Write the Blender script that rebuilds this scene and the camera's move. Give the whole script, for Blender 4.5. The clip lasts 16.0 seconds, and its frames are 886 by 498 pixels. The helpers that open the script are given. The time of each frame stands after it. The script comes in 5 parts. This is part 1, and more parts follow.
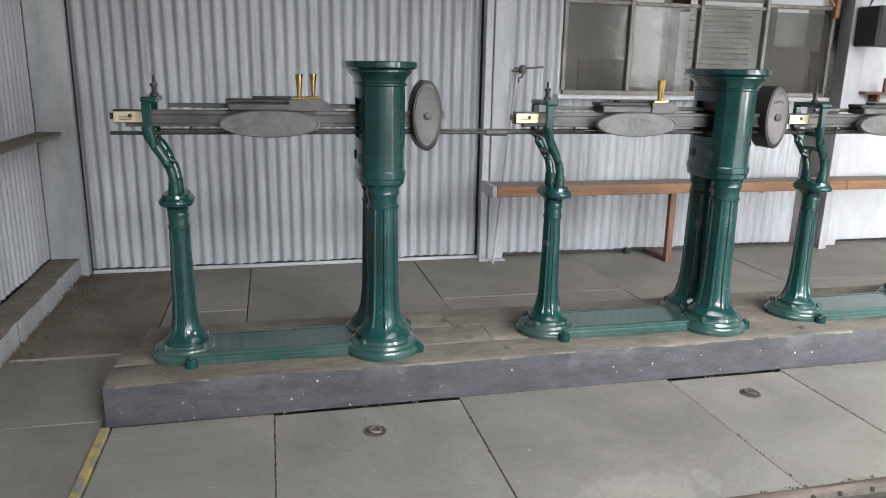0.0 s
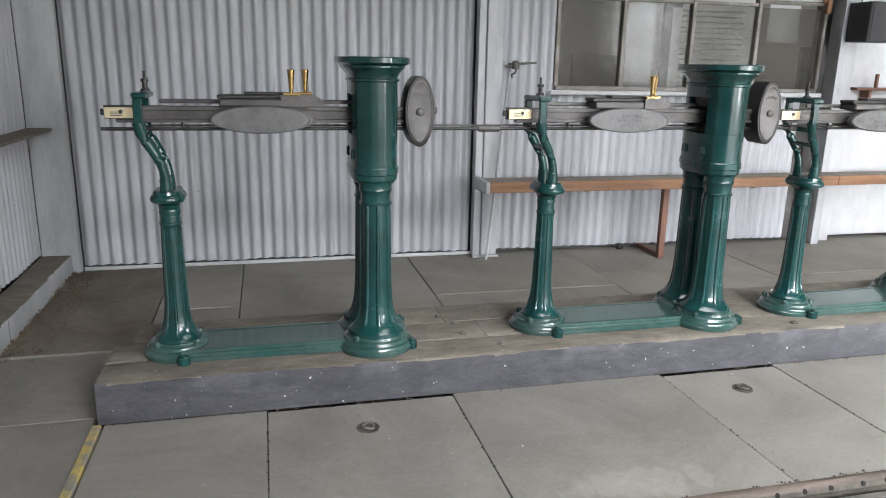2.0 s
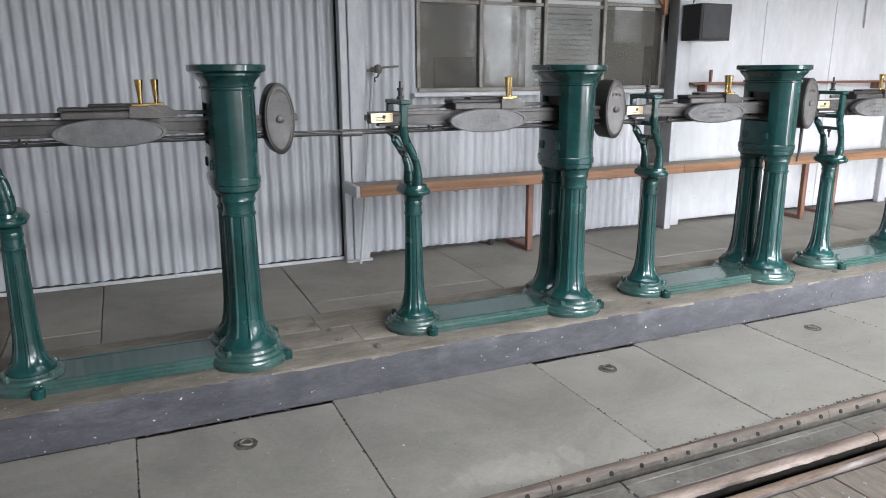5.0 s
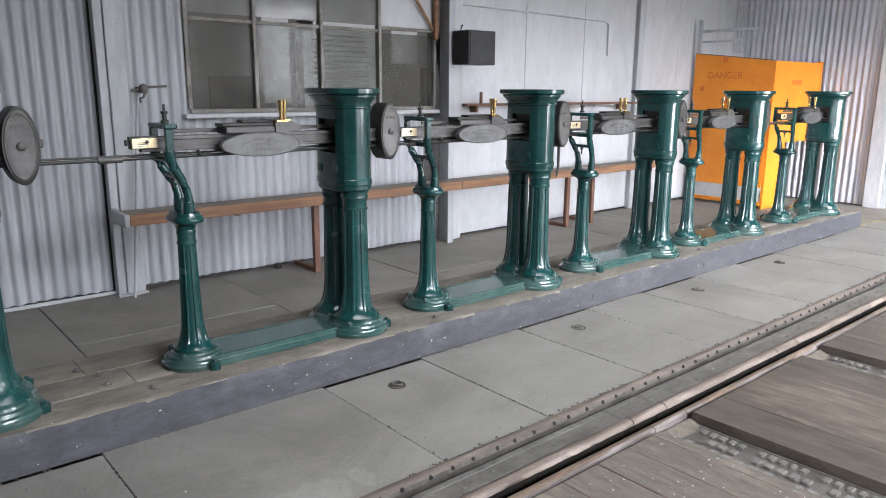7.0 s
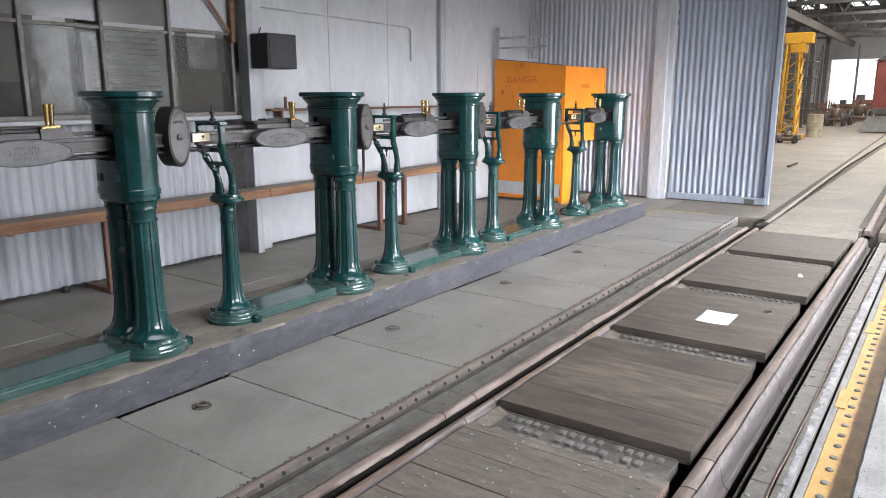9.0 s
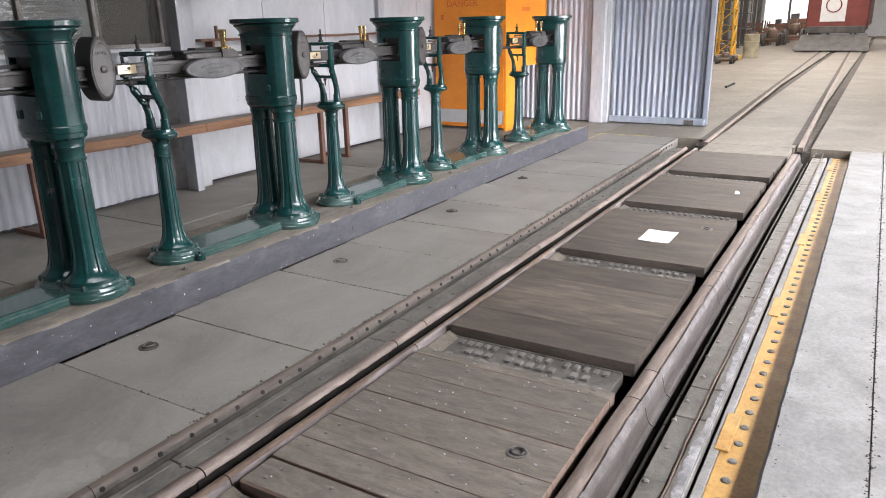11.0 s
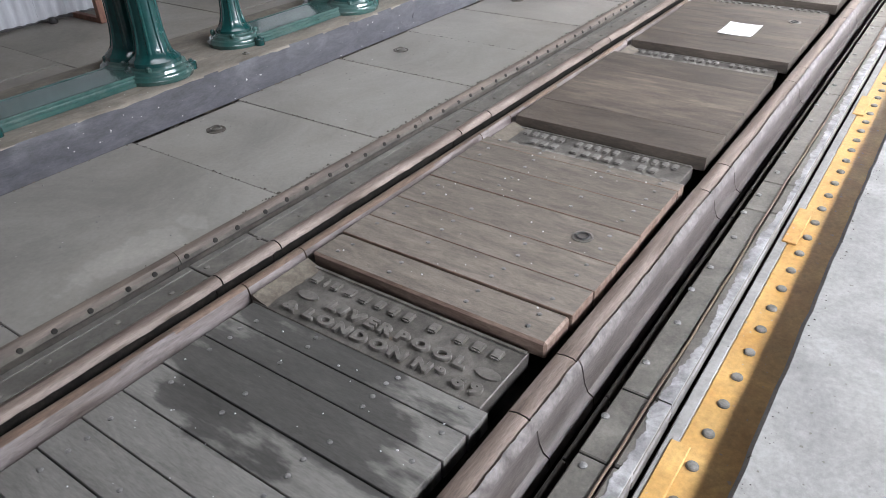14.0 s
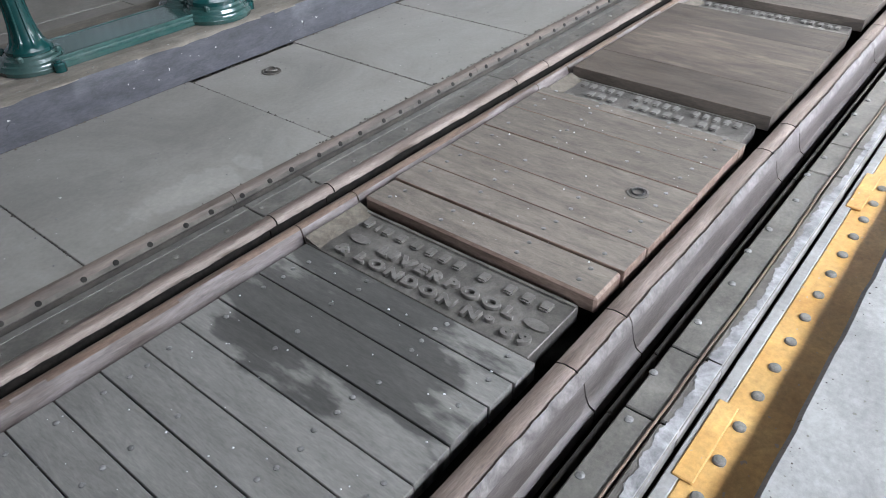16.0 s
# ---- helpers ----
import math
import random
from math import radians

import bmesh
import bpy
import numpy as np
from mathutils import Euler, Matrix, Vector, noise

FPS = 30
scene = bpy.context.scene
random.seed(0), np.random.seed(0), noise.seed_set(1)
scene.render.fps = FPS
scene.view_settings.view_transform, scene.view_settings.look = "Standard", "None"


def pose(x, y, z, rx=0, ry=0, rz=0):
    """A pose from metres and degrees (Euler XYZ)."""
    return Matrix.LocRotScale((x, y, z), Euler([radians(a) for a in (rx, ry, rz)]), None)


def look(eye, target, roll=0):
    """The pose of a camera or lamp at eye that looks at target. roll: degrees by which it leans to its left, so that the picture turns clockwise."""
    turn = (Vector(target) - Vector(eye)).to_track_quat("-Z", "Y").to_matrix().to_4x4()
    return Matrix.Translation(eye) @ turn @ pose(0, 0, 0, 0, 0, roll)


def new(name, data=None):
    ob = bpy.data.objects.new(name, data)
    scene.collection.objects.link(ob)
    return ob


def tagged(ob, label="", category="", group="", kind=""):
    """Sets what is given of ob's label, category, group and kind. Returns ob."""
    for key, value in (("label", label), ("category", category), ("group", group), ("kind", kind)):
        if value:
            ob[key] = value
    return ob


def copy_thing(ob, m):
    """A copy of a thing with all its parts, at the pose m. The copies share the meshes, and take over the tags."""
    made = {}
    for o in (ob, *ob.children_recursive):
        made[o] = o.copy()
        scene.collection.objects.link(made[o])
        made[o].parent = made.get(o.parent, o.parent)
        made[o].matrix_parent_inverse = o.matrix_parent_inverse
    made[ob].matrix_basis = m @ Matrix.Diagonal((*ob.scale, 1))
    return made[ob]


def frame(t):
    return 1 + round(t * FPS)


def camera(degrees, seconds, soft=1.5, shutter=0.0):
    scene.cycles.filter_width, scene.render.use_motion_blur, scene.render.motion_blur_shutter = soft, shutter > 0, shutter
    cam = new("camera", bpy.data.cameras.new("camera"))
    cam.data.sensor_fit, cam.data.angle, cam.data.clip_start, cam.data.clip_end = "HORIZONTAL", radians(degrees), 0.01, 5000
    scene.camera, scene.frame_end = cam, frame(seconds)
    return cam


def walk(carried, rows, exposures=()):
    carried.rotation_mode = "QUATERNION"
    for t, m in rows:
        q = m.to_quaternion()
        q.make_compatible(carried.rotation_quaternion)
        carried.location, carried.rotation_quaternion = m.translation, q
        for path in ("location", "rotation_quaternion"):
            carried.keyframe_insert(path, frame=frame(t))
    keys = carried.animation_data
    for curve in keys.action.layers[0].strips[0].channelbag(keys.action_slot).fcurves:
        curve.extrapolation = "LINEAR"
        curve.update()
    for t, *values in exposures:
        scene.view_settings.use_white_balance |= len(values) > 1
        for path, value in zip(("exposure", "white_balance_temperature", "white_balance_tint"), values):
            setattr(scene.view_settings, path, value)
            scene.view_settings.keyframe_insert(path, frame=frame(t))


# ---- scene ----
cam = camera(63.48, 16.0, soft=0.95)
PATH = [
    (0.0, look((-0.000, -0.000, 1.600), (0.4547, 1.8859, 1.1139), 1.14)),
    (0.5, look((0.001, -0.000, 1.599), (0.4555, 1.8849, 1.1098), 1.05)),
    (1.0, look((0.003, -0.000, 1.600), (0.4616, 1.8825, 1.1060), 1.26)),
    (1.5, look((0.001, -0.003, 1.601), (0.4652, 1.8784, 1.1052), 1.31)),
    (2.0, look((0.005, 0.004, 1.600), (0.4760, 1.8828, 1.1033), 1.16)),
    (2.5, look((0.010, 0.011, 1.597), (0.4880, 1.8880, 1.0982), 1.03)),
    (3.0, look((0.014, 0.010, 1.600), (0.5034, 1.8828, 1.0994), 1.04)),
    (3.5, look((0.026, 0.002, 1.599), (0.5476, 1.8672, 1.0999), 0.73)),
    (3.7, look((0.033, -0.003, 1.596), (0.5838, 1.8535, 1.0952), 0.45)),
    (5.8, look((0.063, -0.054, 1.623), (1.0255, 1.6360, 1.1549), 0.21)),
    (6.0, look((0.078, -0.058, 1.627), (1.0891, 1.6036, 1.1625), 0.33)),
    (6.5, look((0.100, -0.065, 1.629), (1.2511, 1.5069, 1.1791), 0.58)),
    (7.0, look((0.113, -0.071, 1.636), (1.3807, 1.4129, 1.1976), 0.42)),
    (7.5, look((0.138, -0.095, 1.639), (1.5116, 1.2948, 1.2130), -0.14)),
    (8.0, look((0.174, -0.106, 1.625), (1.6516, 1.1756, 1.2081), -0.31)),
    (8.5, look((0.207, -0.113, 1.613), (1.7515, 1.0879, 1.1988), -0.40)),
    (9.0, look((0.224, -0.128, 1.604), (1.8199, 1.0029, 1.1859), -0.09)),
    (9.2, look((0.228, -0.137, 1.601), (1.8394, 0.9705, 1.1781), -0.03)),
    (11.3, look((0.238, -0.124, 1.568), (1.8641, 0.8374, 0.9120), -1.57)),
    (11.5, look((0.238, -0.118, 1.561), (1.8526, 0.8325, 0.8629), -1.86)),
    (12.0, look((0.233, -0.114, 1.535), (1.8050, 0.8435, 0.7521), -2.30)),
    (12.5, look((0.219, -0.109, 1.522), (1.7419, 0.8656, 0.6675), -2.48)),
    (13.0, look((0.210, -0.103, 1.503), (1.6835, 0.8801, 0.5750), -2.53)),
    (13.5, look((0.198, -0.088, 1.487), (1.6233, 0.8904, 0.4809), -2.01)),
    (14.0, look((0.189, -0.071, 1.472), (1.5534, 0.9174, 0.3948), -1.92)),
    (14.5, look((0.175, -0.054, 1.462), (1.4756, 0.9577, 0.3287), -1.75)),
    (15.0, look((0.171, -0.047, 1.458), (1.4249, 0.9864, 0.2923), -1.79)),
    (15.5, look((0.164, -0.046, 1.459), (1.4030, 0.9932, 0.2825), -1.82)),
    (16.0, look((0.162, -0.046, 1.460), (1.3961, 0.9927, 0.2774), -1.72)),
]
# white balance drifts a little warmer on the way
walk(cam, PATH, exposures=[(0.0, 0.60, 6750, 10), (3.7, 0.57, 6650, 10), (7.0, 0.22, 6450, 11.5), (9.0, -0.06, 6450, 12), (11.5, -0.14, 6700, 15), (12.5, -0.07, 6450, 12), (13.5, 0.0, 6450, 13), (16.0, 0.2, 6120, 10)])

# ------------------------------------------------------------------ light
world = bpy.data.worlds.new("world")
scene.world = world
world.use_nodes = True
wn = world.node_tree.nodes
sky = wn.new("ShaderNodeTexSky")
sky.sky_type = "NISHITA"
sky.sun_disc = False
sky.sun_elevation = radians(48)
sky.sun_rotation = radians(150)
world.node_tree.links.new(sky.outputs[0], wn["Background"].inputs[0])
wn["Background"].inputs[1].default_value = 0.10

sun = new("sun", bpy.data.lights.new("sun", "SUN"))
sun.data.energy = 1.8
sun.data.angle = radians(0.6)
sun.data.color = (1.0, 0.95, 0.87)
sun.matrix_world = look((0, 0, 20), (-0.5 * 20 * 0.9, 0.87 * 20 * 0.9, 0))


def area(name, m, sx, sy, watts, colour=(1, 1, 1)):
    lamp = bpy.data.lights.new(name, "AREA")
    lamp.shape, lamp.size, lamp.size_y, lamp.energy, lamp.color = "RECTANGLE", sx, sy, watts, colour
    ob = new(name, lamp)
    ob.matrix_world = m
    return ob


# daylight for tall south openings and roof lights, unseen; narrowed to darken upper walls
DAYLIGHT = (0.93, 0.97, 1.04)
for x, z, watts, target, spread in ((3.9, 2.9, 16, (-0.9, 3.9, 0.0), 46), (6.9, 2.2, 30, (6.6, 4.5, 0.2), 80), (10.4, 2.4, 38, (1.6, 4.5, 0.0), 50)):
    area("daylight_south", look((x, -7.0, z), target), 1.6, 3.0, watts, DAYLIGHT).data.spread = radians(spread)
area("roof_light", look((7.2, 2.6, 5.4), (7.2, 3.2, 0)), 12.0, 1.1, 78, DAYLIGHT).data.spread = radians(84)
area("roof_light", look((7.1, -5.0, 4.8), (7.1, -1.8, 0)), 11.8, 1.1, 1120, DAYLIGHT).data.spread = radians(92)
# Added fill lamps, no known doors: lower back wall, then end wall.
area("daylight_south_door", look((7.6, -7.0, 1.2), (7.4, 5.87, -0.4)), 5.6, 1.6, 95, DAYLIGHT).data.spread = radians(36)
area("daylight_south_door", look((5.4, -7.0, 1.5), (11.5, 4.6, 0.0)), 1.8, 1.2, 50, DAYLIGHT).data.spread = radians(24)
# Invented western opening: fill lamp for the end wall and sliding door.
area("daylight_west", look((-5.8, -3.0, 3.0), (11.4, 5.0, 0.2)), 2.5, 2.0, 70, DAYLIGHT).data.spread = radians(36)
area("roof_light_far", look((36, 2, 6.6), (36, 2, 0)), 40, 4.0, 5000, (1, 0.95, 0.89))


# ------------------------------------------------------------------ materials
def mat(name, c1, c2, rough=0.6, metal=0.0, big=1.5, fine=40.0, bump=0.15, stretch=(1, 1, 1), speck=None,
        speck_at=0.72, rnd=0.0, coat=0.0, contrast=0.25, fine_amt=0.25, spec=0.5, stain=None, patch=None):
    """Two tones mixed by a large noise, a fine grain over it, specks, and relief."""
    m = bpy.data.materials.new(name)
    m.use_nodes = True
    nt = m.node_tree
    n, l = nt.nodes, nt.links
    b = n["Principled BSDF"]
    geo = n.new("ShaderNodeNewGeometry")
    mp = n.new("ShaderNodeMapping")
    mp.inputs["Scale"].default_value = stretch
    l.new(geo.outputs["Position"], mp.inputs["Vector"])
    vec = mp.outputs[0]
    info = n.new("ShaderNodeObjectInfo")
    if rnd:
        sc = n.new("ShaderNodeVectorMath"); sc.operation = "SCALE"
        sc.inputs[0].default_value = (17.0, 31.0, 7.0)
        l.new(info.outputs["Random"], sc.inputs["Scale"])
        add = n.new("ShaderNodeVectorMath"); add.operation = "ADD"
        l.new(vec, add.inputs[0]); l.new(sc.outputs[0], add.inputs[1])
        vec = add.outputs[0]
    nb = n.new("ShaderNodeTexNoise")
    nb.inputs["Scale"].default_value, nb.inputs["Detail"].default_value = big, 7.0
    nb.inputs["Roughness"].default_value = 0.62
    l.new(vec, nb.inputs["Vector"])
    r1 = n.new("ShaderNodeValToRGB")
    r1.color_ramp.elements[0].position, r1.color_ramp.elements[1].position = 0.5 - contrast / 2, 0.5 + contrast / 2
    r1.color_ramp.elements[0].color, r1.color_ramp.elements[1].color = (*c1, 1), (*c2, 1)
    l.new(nb.outputs["Fac"], r1.inputs[0])
    col = r1.outputs[0]
    nf = n.new("ShaderNodeTexNoise")
    nf.inputs["Scale"].default_value, nf.inputs["Detail"].default_value = fine, 5.0
    nf.inputs["Roughness"].default_value = 0.7
    l.new(vec, nf.inputs["Vector"])
    mr = n.new("ShaderNodeMapRange")
    mr.inputs["From Min"].default_value, mr.inputs["From Max"].default_value = 0.25, 0.75
    mr.inputs["To Min"].default_value, mr.inputs["To Max"].default_value = 1 - fine_amt, 1 + fine_amt
    l.new(nf.outputs["Fac"], mr.inputs["Value"])
    val = mr.outputs[0]
    if rnd:
        ro = n.new("ShaderNodeMapRange")
        ro.inputs["To Min"].default_value, ro.inputs["To Max"].default_value = 1 - rnd, 1 + rnd
        l.new(info.outputs["Random"], ro.inputs["Value"])
        mu = n.new("ShaderNodeMath"); mu.operation = "MULTIPLY"
        l.new(val, mu.inputs[0]); l.new(ro.outputs[0], mu.inputs[1])
        val = mu.outputs[0]
    vm = n.new("ShaderNodeVectorMath"); vm.operation = "SCALE"
    l.new(col, vm.inputs[0]); l.new(val, vm.inputs["Scale"])
    col = vm.outputs[0]
    if patch:                                    # broad uneven dirt and wear: scale, darkest, lightest
        npt = n.new("ShaderNodeTexNoise")
        npt.inputs["Scale"].default_value, npt.inputs["Detail"].default_value = patch[0], 12.0
        npt.inputs["Roughness"].default_value, npt.inputs["Distortion"].default_value = 0.72, 0.8
        l.new(vec, npt.inputs["Vector"])
        pm = n.new("ShaderNodeMapRange")
        pm.inputs["From Min"].default_value, pm.inputs["From Max"].default_value = 0.36, 0.66
        pm.inputs["To Min"].default_value, pm.inputs["To Max"].default_value = patch[1], patch[2]
        l.new(npt.outputs["Fac"], pm.inputs["Value"])
        vp = n.new("ShaderNodeVectorMath"); vp.operation = "SCALE"
        l.new(col, vp.inputs[0]); l.new(pm.outputs[0], vp.inputs["Scale"])
        col = vp.outputs[0]
    if stain:                                    # one irregular damp patch: centre, radius, factor
        (sx, sy, rx, ry), k = stain
        su = n.new("ShaderNodeMapping")
        su.inputs["Location"].default_value = (-sx / rx, -sy / ry, 0)
        su.inputs["Scale"].default_value = (1 / rx, 1 / ry, 0)
        l.new(geo.outputs["Position"], su.inputs["Vector"])
        ln = n.new("ShaderNodeVectorMath"); ln.operation = "LENGTH"
        l.new(su.outputs[0], ln.inputs[0])
        ns = n.new("ShaderNodeTexNoise"); ns.inputs["Scale"].default_value, ns.inputs["Detail"].default_value = 1.0, 9.0
        nm = n.new("ShaderNodeMapping"); nm.inputs["Scale"].default_value = (11, 3.5, 8)
        l.new(geo.outputs["Position"], nm.inputs["Vector"])
        l.new(nm.outputs[0], ns.inputs["Vector"])
        ad = n.new("ShaderNodeMath"); ad.operation = "MULTIPLY_ADD"
        ad.inputs[1].default_value, ad.inputs[2].default_value = 2.3, -1.15
        l.new(ns.outputs["Fac"], ad.inputs[0])
        a2 = n.new("ShaderNodeMath"); a2.operation = "ADD"
        l.new(ln.outputs["Value"], a2.inputs[0]); l.new(ad.outputs[0], a2.inputs[1])
        sm = n.new("ShaderNodeMapRange")
        sm.inputs["From Min"].default_value, sm.inputs["From Max"].default_value = 0.82, 1.0
        sm.inputs["To Min"].default_value, sm.inputs["To Max"].default_value = k, 1.0
        l.new(a2.outputs[0], sm.inputs["Value"])
        v2 = n.new("ShaderNodeVectorMath"); v2.operation = "SCALE"
        l.new(col, v2.inputs[0]); l.new(sm.outputs[0], v2.inputs["Scale"])
        col = v2.outputs[0]
    if speck:
        nsp = n.new("ShaderNodeTexNoise")
        nsp.inputs["Scale"].default_value, nsp.inputs["Detail"].default_value = 38.0, 2.0
        l.new(geo.outputs["Position"], nsp.inputs["Vector"])
        rs = n.new("ShaderNodeMapRange")
        rs.inputs["From Min"].default_value, rs.inputs["From Max"].default_value = speck_at, speck_at + 0.02
        l.new(nsp.outputs["Fac"], rs.inputs["Value"])
        mx = n.new("ShaderNodeMix"); mx.data_type = "RGBA"
        l.new(rs.outputs[0], mx.inputs[0]); l.new(col, mx.inputs[6])
        mx.inputs[7].default_value = (*speck, 1)
        col = mx.outputs[2]
    l.new(col, b.inputs["Base Color"])
    rr = n.new("ShaderNodeMapRange")
    rr.inputs["To Min"].default_value, rr.inputs["To Max"].default_value = max(0.03, rough - 0.12), min(1, rough + 0.12)
    l.new(nb.outputs["Fac"], rr.inputs["Value"]); l.new(rr.outputs[0], b.inputs["Roughness"])
    b.inputs["Metallic"].default_value = metal
    b.inputs["Specular IOR Level"].default_value = spec
    b.inputs["Coat Weight"].default_value = coat
    b.inputs["Coat Roughness"].default_value = 0.06
    if bump:
        bp = n.new("ShaderNodeBump")
        bp.inputs["Strength"].default_value, bp.inputs["Distance"].default_value = bump, 0.004
        l.new(nf.outputs["Fac"], bp.inputs["Height"]); l.new(bp.outputs[0], b.inputs["Normal"])
    return m


GREEN = mat("green_enamel", (0.0042, 0.036, 0.034), (0.0072, 0.055, 0.052), 0.24, big=3, fine=25, bump=0.07, coat=0.25, fine_amt=0.18, patch=(5.0, 0.8, 1.15))
GREEN_PLATE = mat("green_enamel_dusty", (0.012, 0.056, 0.049), (0.06, 0.10, 0.09), 0.22, big=4, fine=60, bump=0.04, coat=0.4, contrast=0.4, fine_amt=0.12, patch=(2.5, 0.8, 1.25))
IRON = mat("dark_iron", (0.055, 0.051, 0.05), (0.105, 0.098, 0.093), 0.42, 0.4, big=6, fine=90, bump=0.15)
BLACK_IRON = mat("black_iron", (0.022, 0.021, 0.02), (0.045, 0.042, 0.04), 0.45, 0.3, big=6, fine=90, bump=0.15)
BRIGHT_IRON = mat("worn_iron_casting", (0.08, 0.079, 0.078), (0.14, 0.138, 0.138), 0.45, 0.3, big=8, fine=120, bump=0.25)
BRASS = mat("brass", (0.5, 0.33, 0.125), (0.66, 0.47, 0.22), 0.22, 1.0, big=9, fine=80, bump=0.05, fine_amt=0.1)
BRASS_PALE = mat("pale_brass_plate", (0.75, 0.6, 0.38), (0.85, 0.74, 0.5), 0.3, 0.6, big=9, fine=80, bump=0.05, fine_amt=0.1)
SLAB = mat("worn_floor_slab", (0.178, 0.164, 0.145), (0.248, 0.233, 0.211), 0.5, big=1.4, fine=55, bump=0.1, speck=(0.5, 0.49, 0.46), speck_at=0.755, rnd=0.07, contrast=0.5, fine_amt=0.11, patch=(1.3, 0.78, 1.13), stain=((1.42, 2.27, 0.32, 0.10), 1.22))
SLAB_BACK = mat("dusty_floor_slab", (0.182, 0.164, 0.138), (0.26, 0.242, 0.213), 0.62, big=1.3, fine=45, bump=0.1, rnd=0.06, contrast=0.4, fine_amt=0.12, patch=(1.2, 0.72, 1.1))
EARTH = mat("brown_earth_floor", (0.135, 0.106, 0.078), (0.215, 0.19, 0.155), 0.85, big=1.6, fine=70, bump=0.5, contrast=0.4, patch=(2.5, 0.7, 1.15))
CONCRETE = mat("pale_concrete", (0.19, 0.183, 0.174), (0.272, 0.264, 0.254), 0.75, big=2.5, fine=45, bump=0.3, speck=(0.13, 0.12, 0.105), speck_at=0.71, contrast=0.5, fine_amt=0.22, patch=(3.2, 0.76, 1.12))
CONCRETE_FAR = mat("shed_floor_concrete", (0.14, 0.12, 0.093), (0.21, 0.186, 0.152), 0.65, big=0.7, fine=14, bump=0.2, contrast=0.4, patch=(0.9, 0.72, 1.1))
SUB = mat("pit_dirt_and_shade", (0.045, 0.039, 0.033), (0.1, 0.088, 0.073), 0.9, big=6, fine=50, bump=0.5)
PLINTH_PAINT = mat("slate_grey_paint", (0.036, 0.036, 0.044), (0.074, 0.073, 0.081), 0.55, big=4, fine=40, bump=0.35, stretch=(1, 3, 3), contrast=0.5, speck=(0.4, 0.39, 0.38), speck_at=0.715, patch=(5.0, 0.7, 1.3))
PLINTH_TOP = mat("dusty_timber", (0.14, 0.118, 0.092), (0.225, 0.2, 0.165), 0.8, big=3.0, fine=40, bump=0.4, stretch=(1.2, 3, 3), contrast=0.5, fine_amt=0.18, speck=(0.4, 0.38, 0.34), speck_at=0.74, patch=(4.0, 0.66, 1.2))
WALL = mat("white_painted_iron", (0.355, 0.362, 0.38), (0.49, 0.498, 0.52), 0.5, big=1.2, fine=12, bump=0.08, stretch=(3, 3, 0.5), contrast=0.5, fine_amt=0.08, speck=(0.10, 0.085, 0.07), speck_at=0.775, rnd=0.03, patch=(1.6, 0.86, 1.06))
WALL_PANEL = mat("white_painted_panel", (0.455, 0.46, 0.47), (0.565, 0.57, 0.58), 0.55, big=1.0, fine=10, bump=0.06, stretch=(2, 2, 0.7), contrast=0.5, fine_amt=0.06, speck=(0.13, 0.10, 0.08), speck_at=0.765, patch=(1.6, 0.88, 1.05))
POST = mat("grey_painted_steel", (0.34, 0.35, 0.36), (0.46, 0.47, 0.48), 0.45, big=2, fine=20, bump=0.08, stretch=(2, 2, 0.6), fine_amt=0.1, speck=(0.15, 0.12, 0.1), speck_at=0.76)
BLUE_DOOR = mat("blue_grey_door_iron", (0.215, 0.243, 0.285), (0.305, 0.338, 0.385), 0.42, big=1.2, fine=12, bump=0.06, stretch=(3, 3, 0.5), fine_amt=0.1)
ORANGE = mat("orange_paint", (0.72, 0.215, 0.012), (0.82, 0.275, 0.02), 0.45, big=2, fine=30, bump=0.06, fine_amt=0.07)
RED_PAINT = mat("red_stencil_paint", (0.58, 0.12, 0.012), (0.68, 0.17, 0.015), 0.5, big=8, fine=60, bump=0.02)
YELLOW = mat("yellow_paint", (0.40, 0.20, 0.045), (0.53, 0.34, 0.125), 0.55, big=5, fine=50, bump=0.15, contrast=0.5, speck=(0.33, 0.26, 0.18), speck_at=0.70, patch=(4.0, 0.75, 1.1))
PACKED = mat("packed_pale_dirt", (0.09, 0.074, 0.056), (0.16, 0.137, 0.108), 0.85, big=14, fine=80, bump=0.6, contrast=0.4, patch=(16.0, 0.7, 1.25))
YELLOW_WORN = mat("worn_yellow_paint", (0.20, 0.19, 0.17), (0.42, 0.32, 0.10), 0.6, big=9, fine=60, bump=0.2, contrast=0.15)
ORANGE_WOOD = mat("orange_brown_wood", (0.20, 0.098, 0.05), (0.33, 0.17, 0.088), 0.6, big=3, fine=40, bump=0.2, stretch=(0.5, 8, 8))
BENCH_TOP = mat("greyed_bench_wood", (0.16, 0.13, 0.11), (0.26, 0.215, 0.18), 0.6, big=3, fine=40, bump=0.2, stretch=(0.5, 8, 8))
BROWN_WOOD = mat("brown_painted_wood", (0.13, 0.06, 0.04), (0.2, 0.095, 0.06), 0.6, big=5, fine=40, bump=0.15, stretch=(8, 8, 0.8))
RUST = mat("rusted_rail", (0.10, 0.064, 0.045), (0.20, 0.145, 0.11), 0.55, 0.2, big=7, fine=70, bump=0.35, stretch=(0.5, 4, 4), contrast=0.5, rnd=0.08, fine_amt=0.4, patch=(6.0, 0.65, 1.3))
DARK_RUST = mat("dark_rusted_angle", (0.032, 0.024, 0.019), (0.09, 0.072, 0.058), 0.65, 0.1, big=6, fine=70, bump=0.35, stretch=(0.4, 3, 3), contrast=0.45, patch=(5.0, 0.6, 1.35))
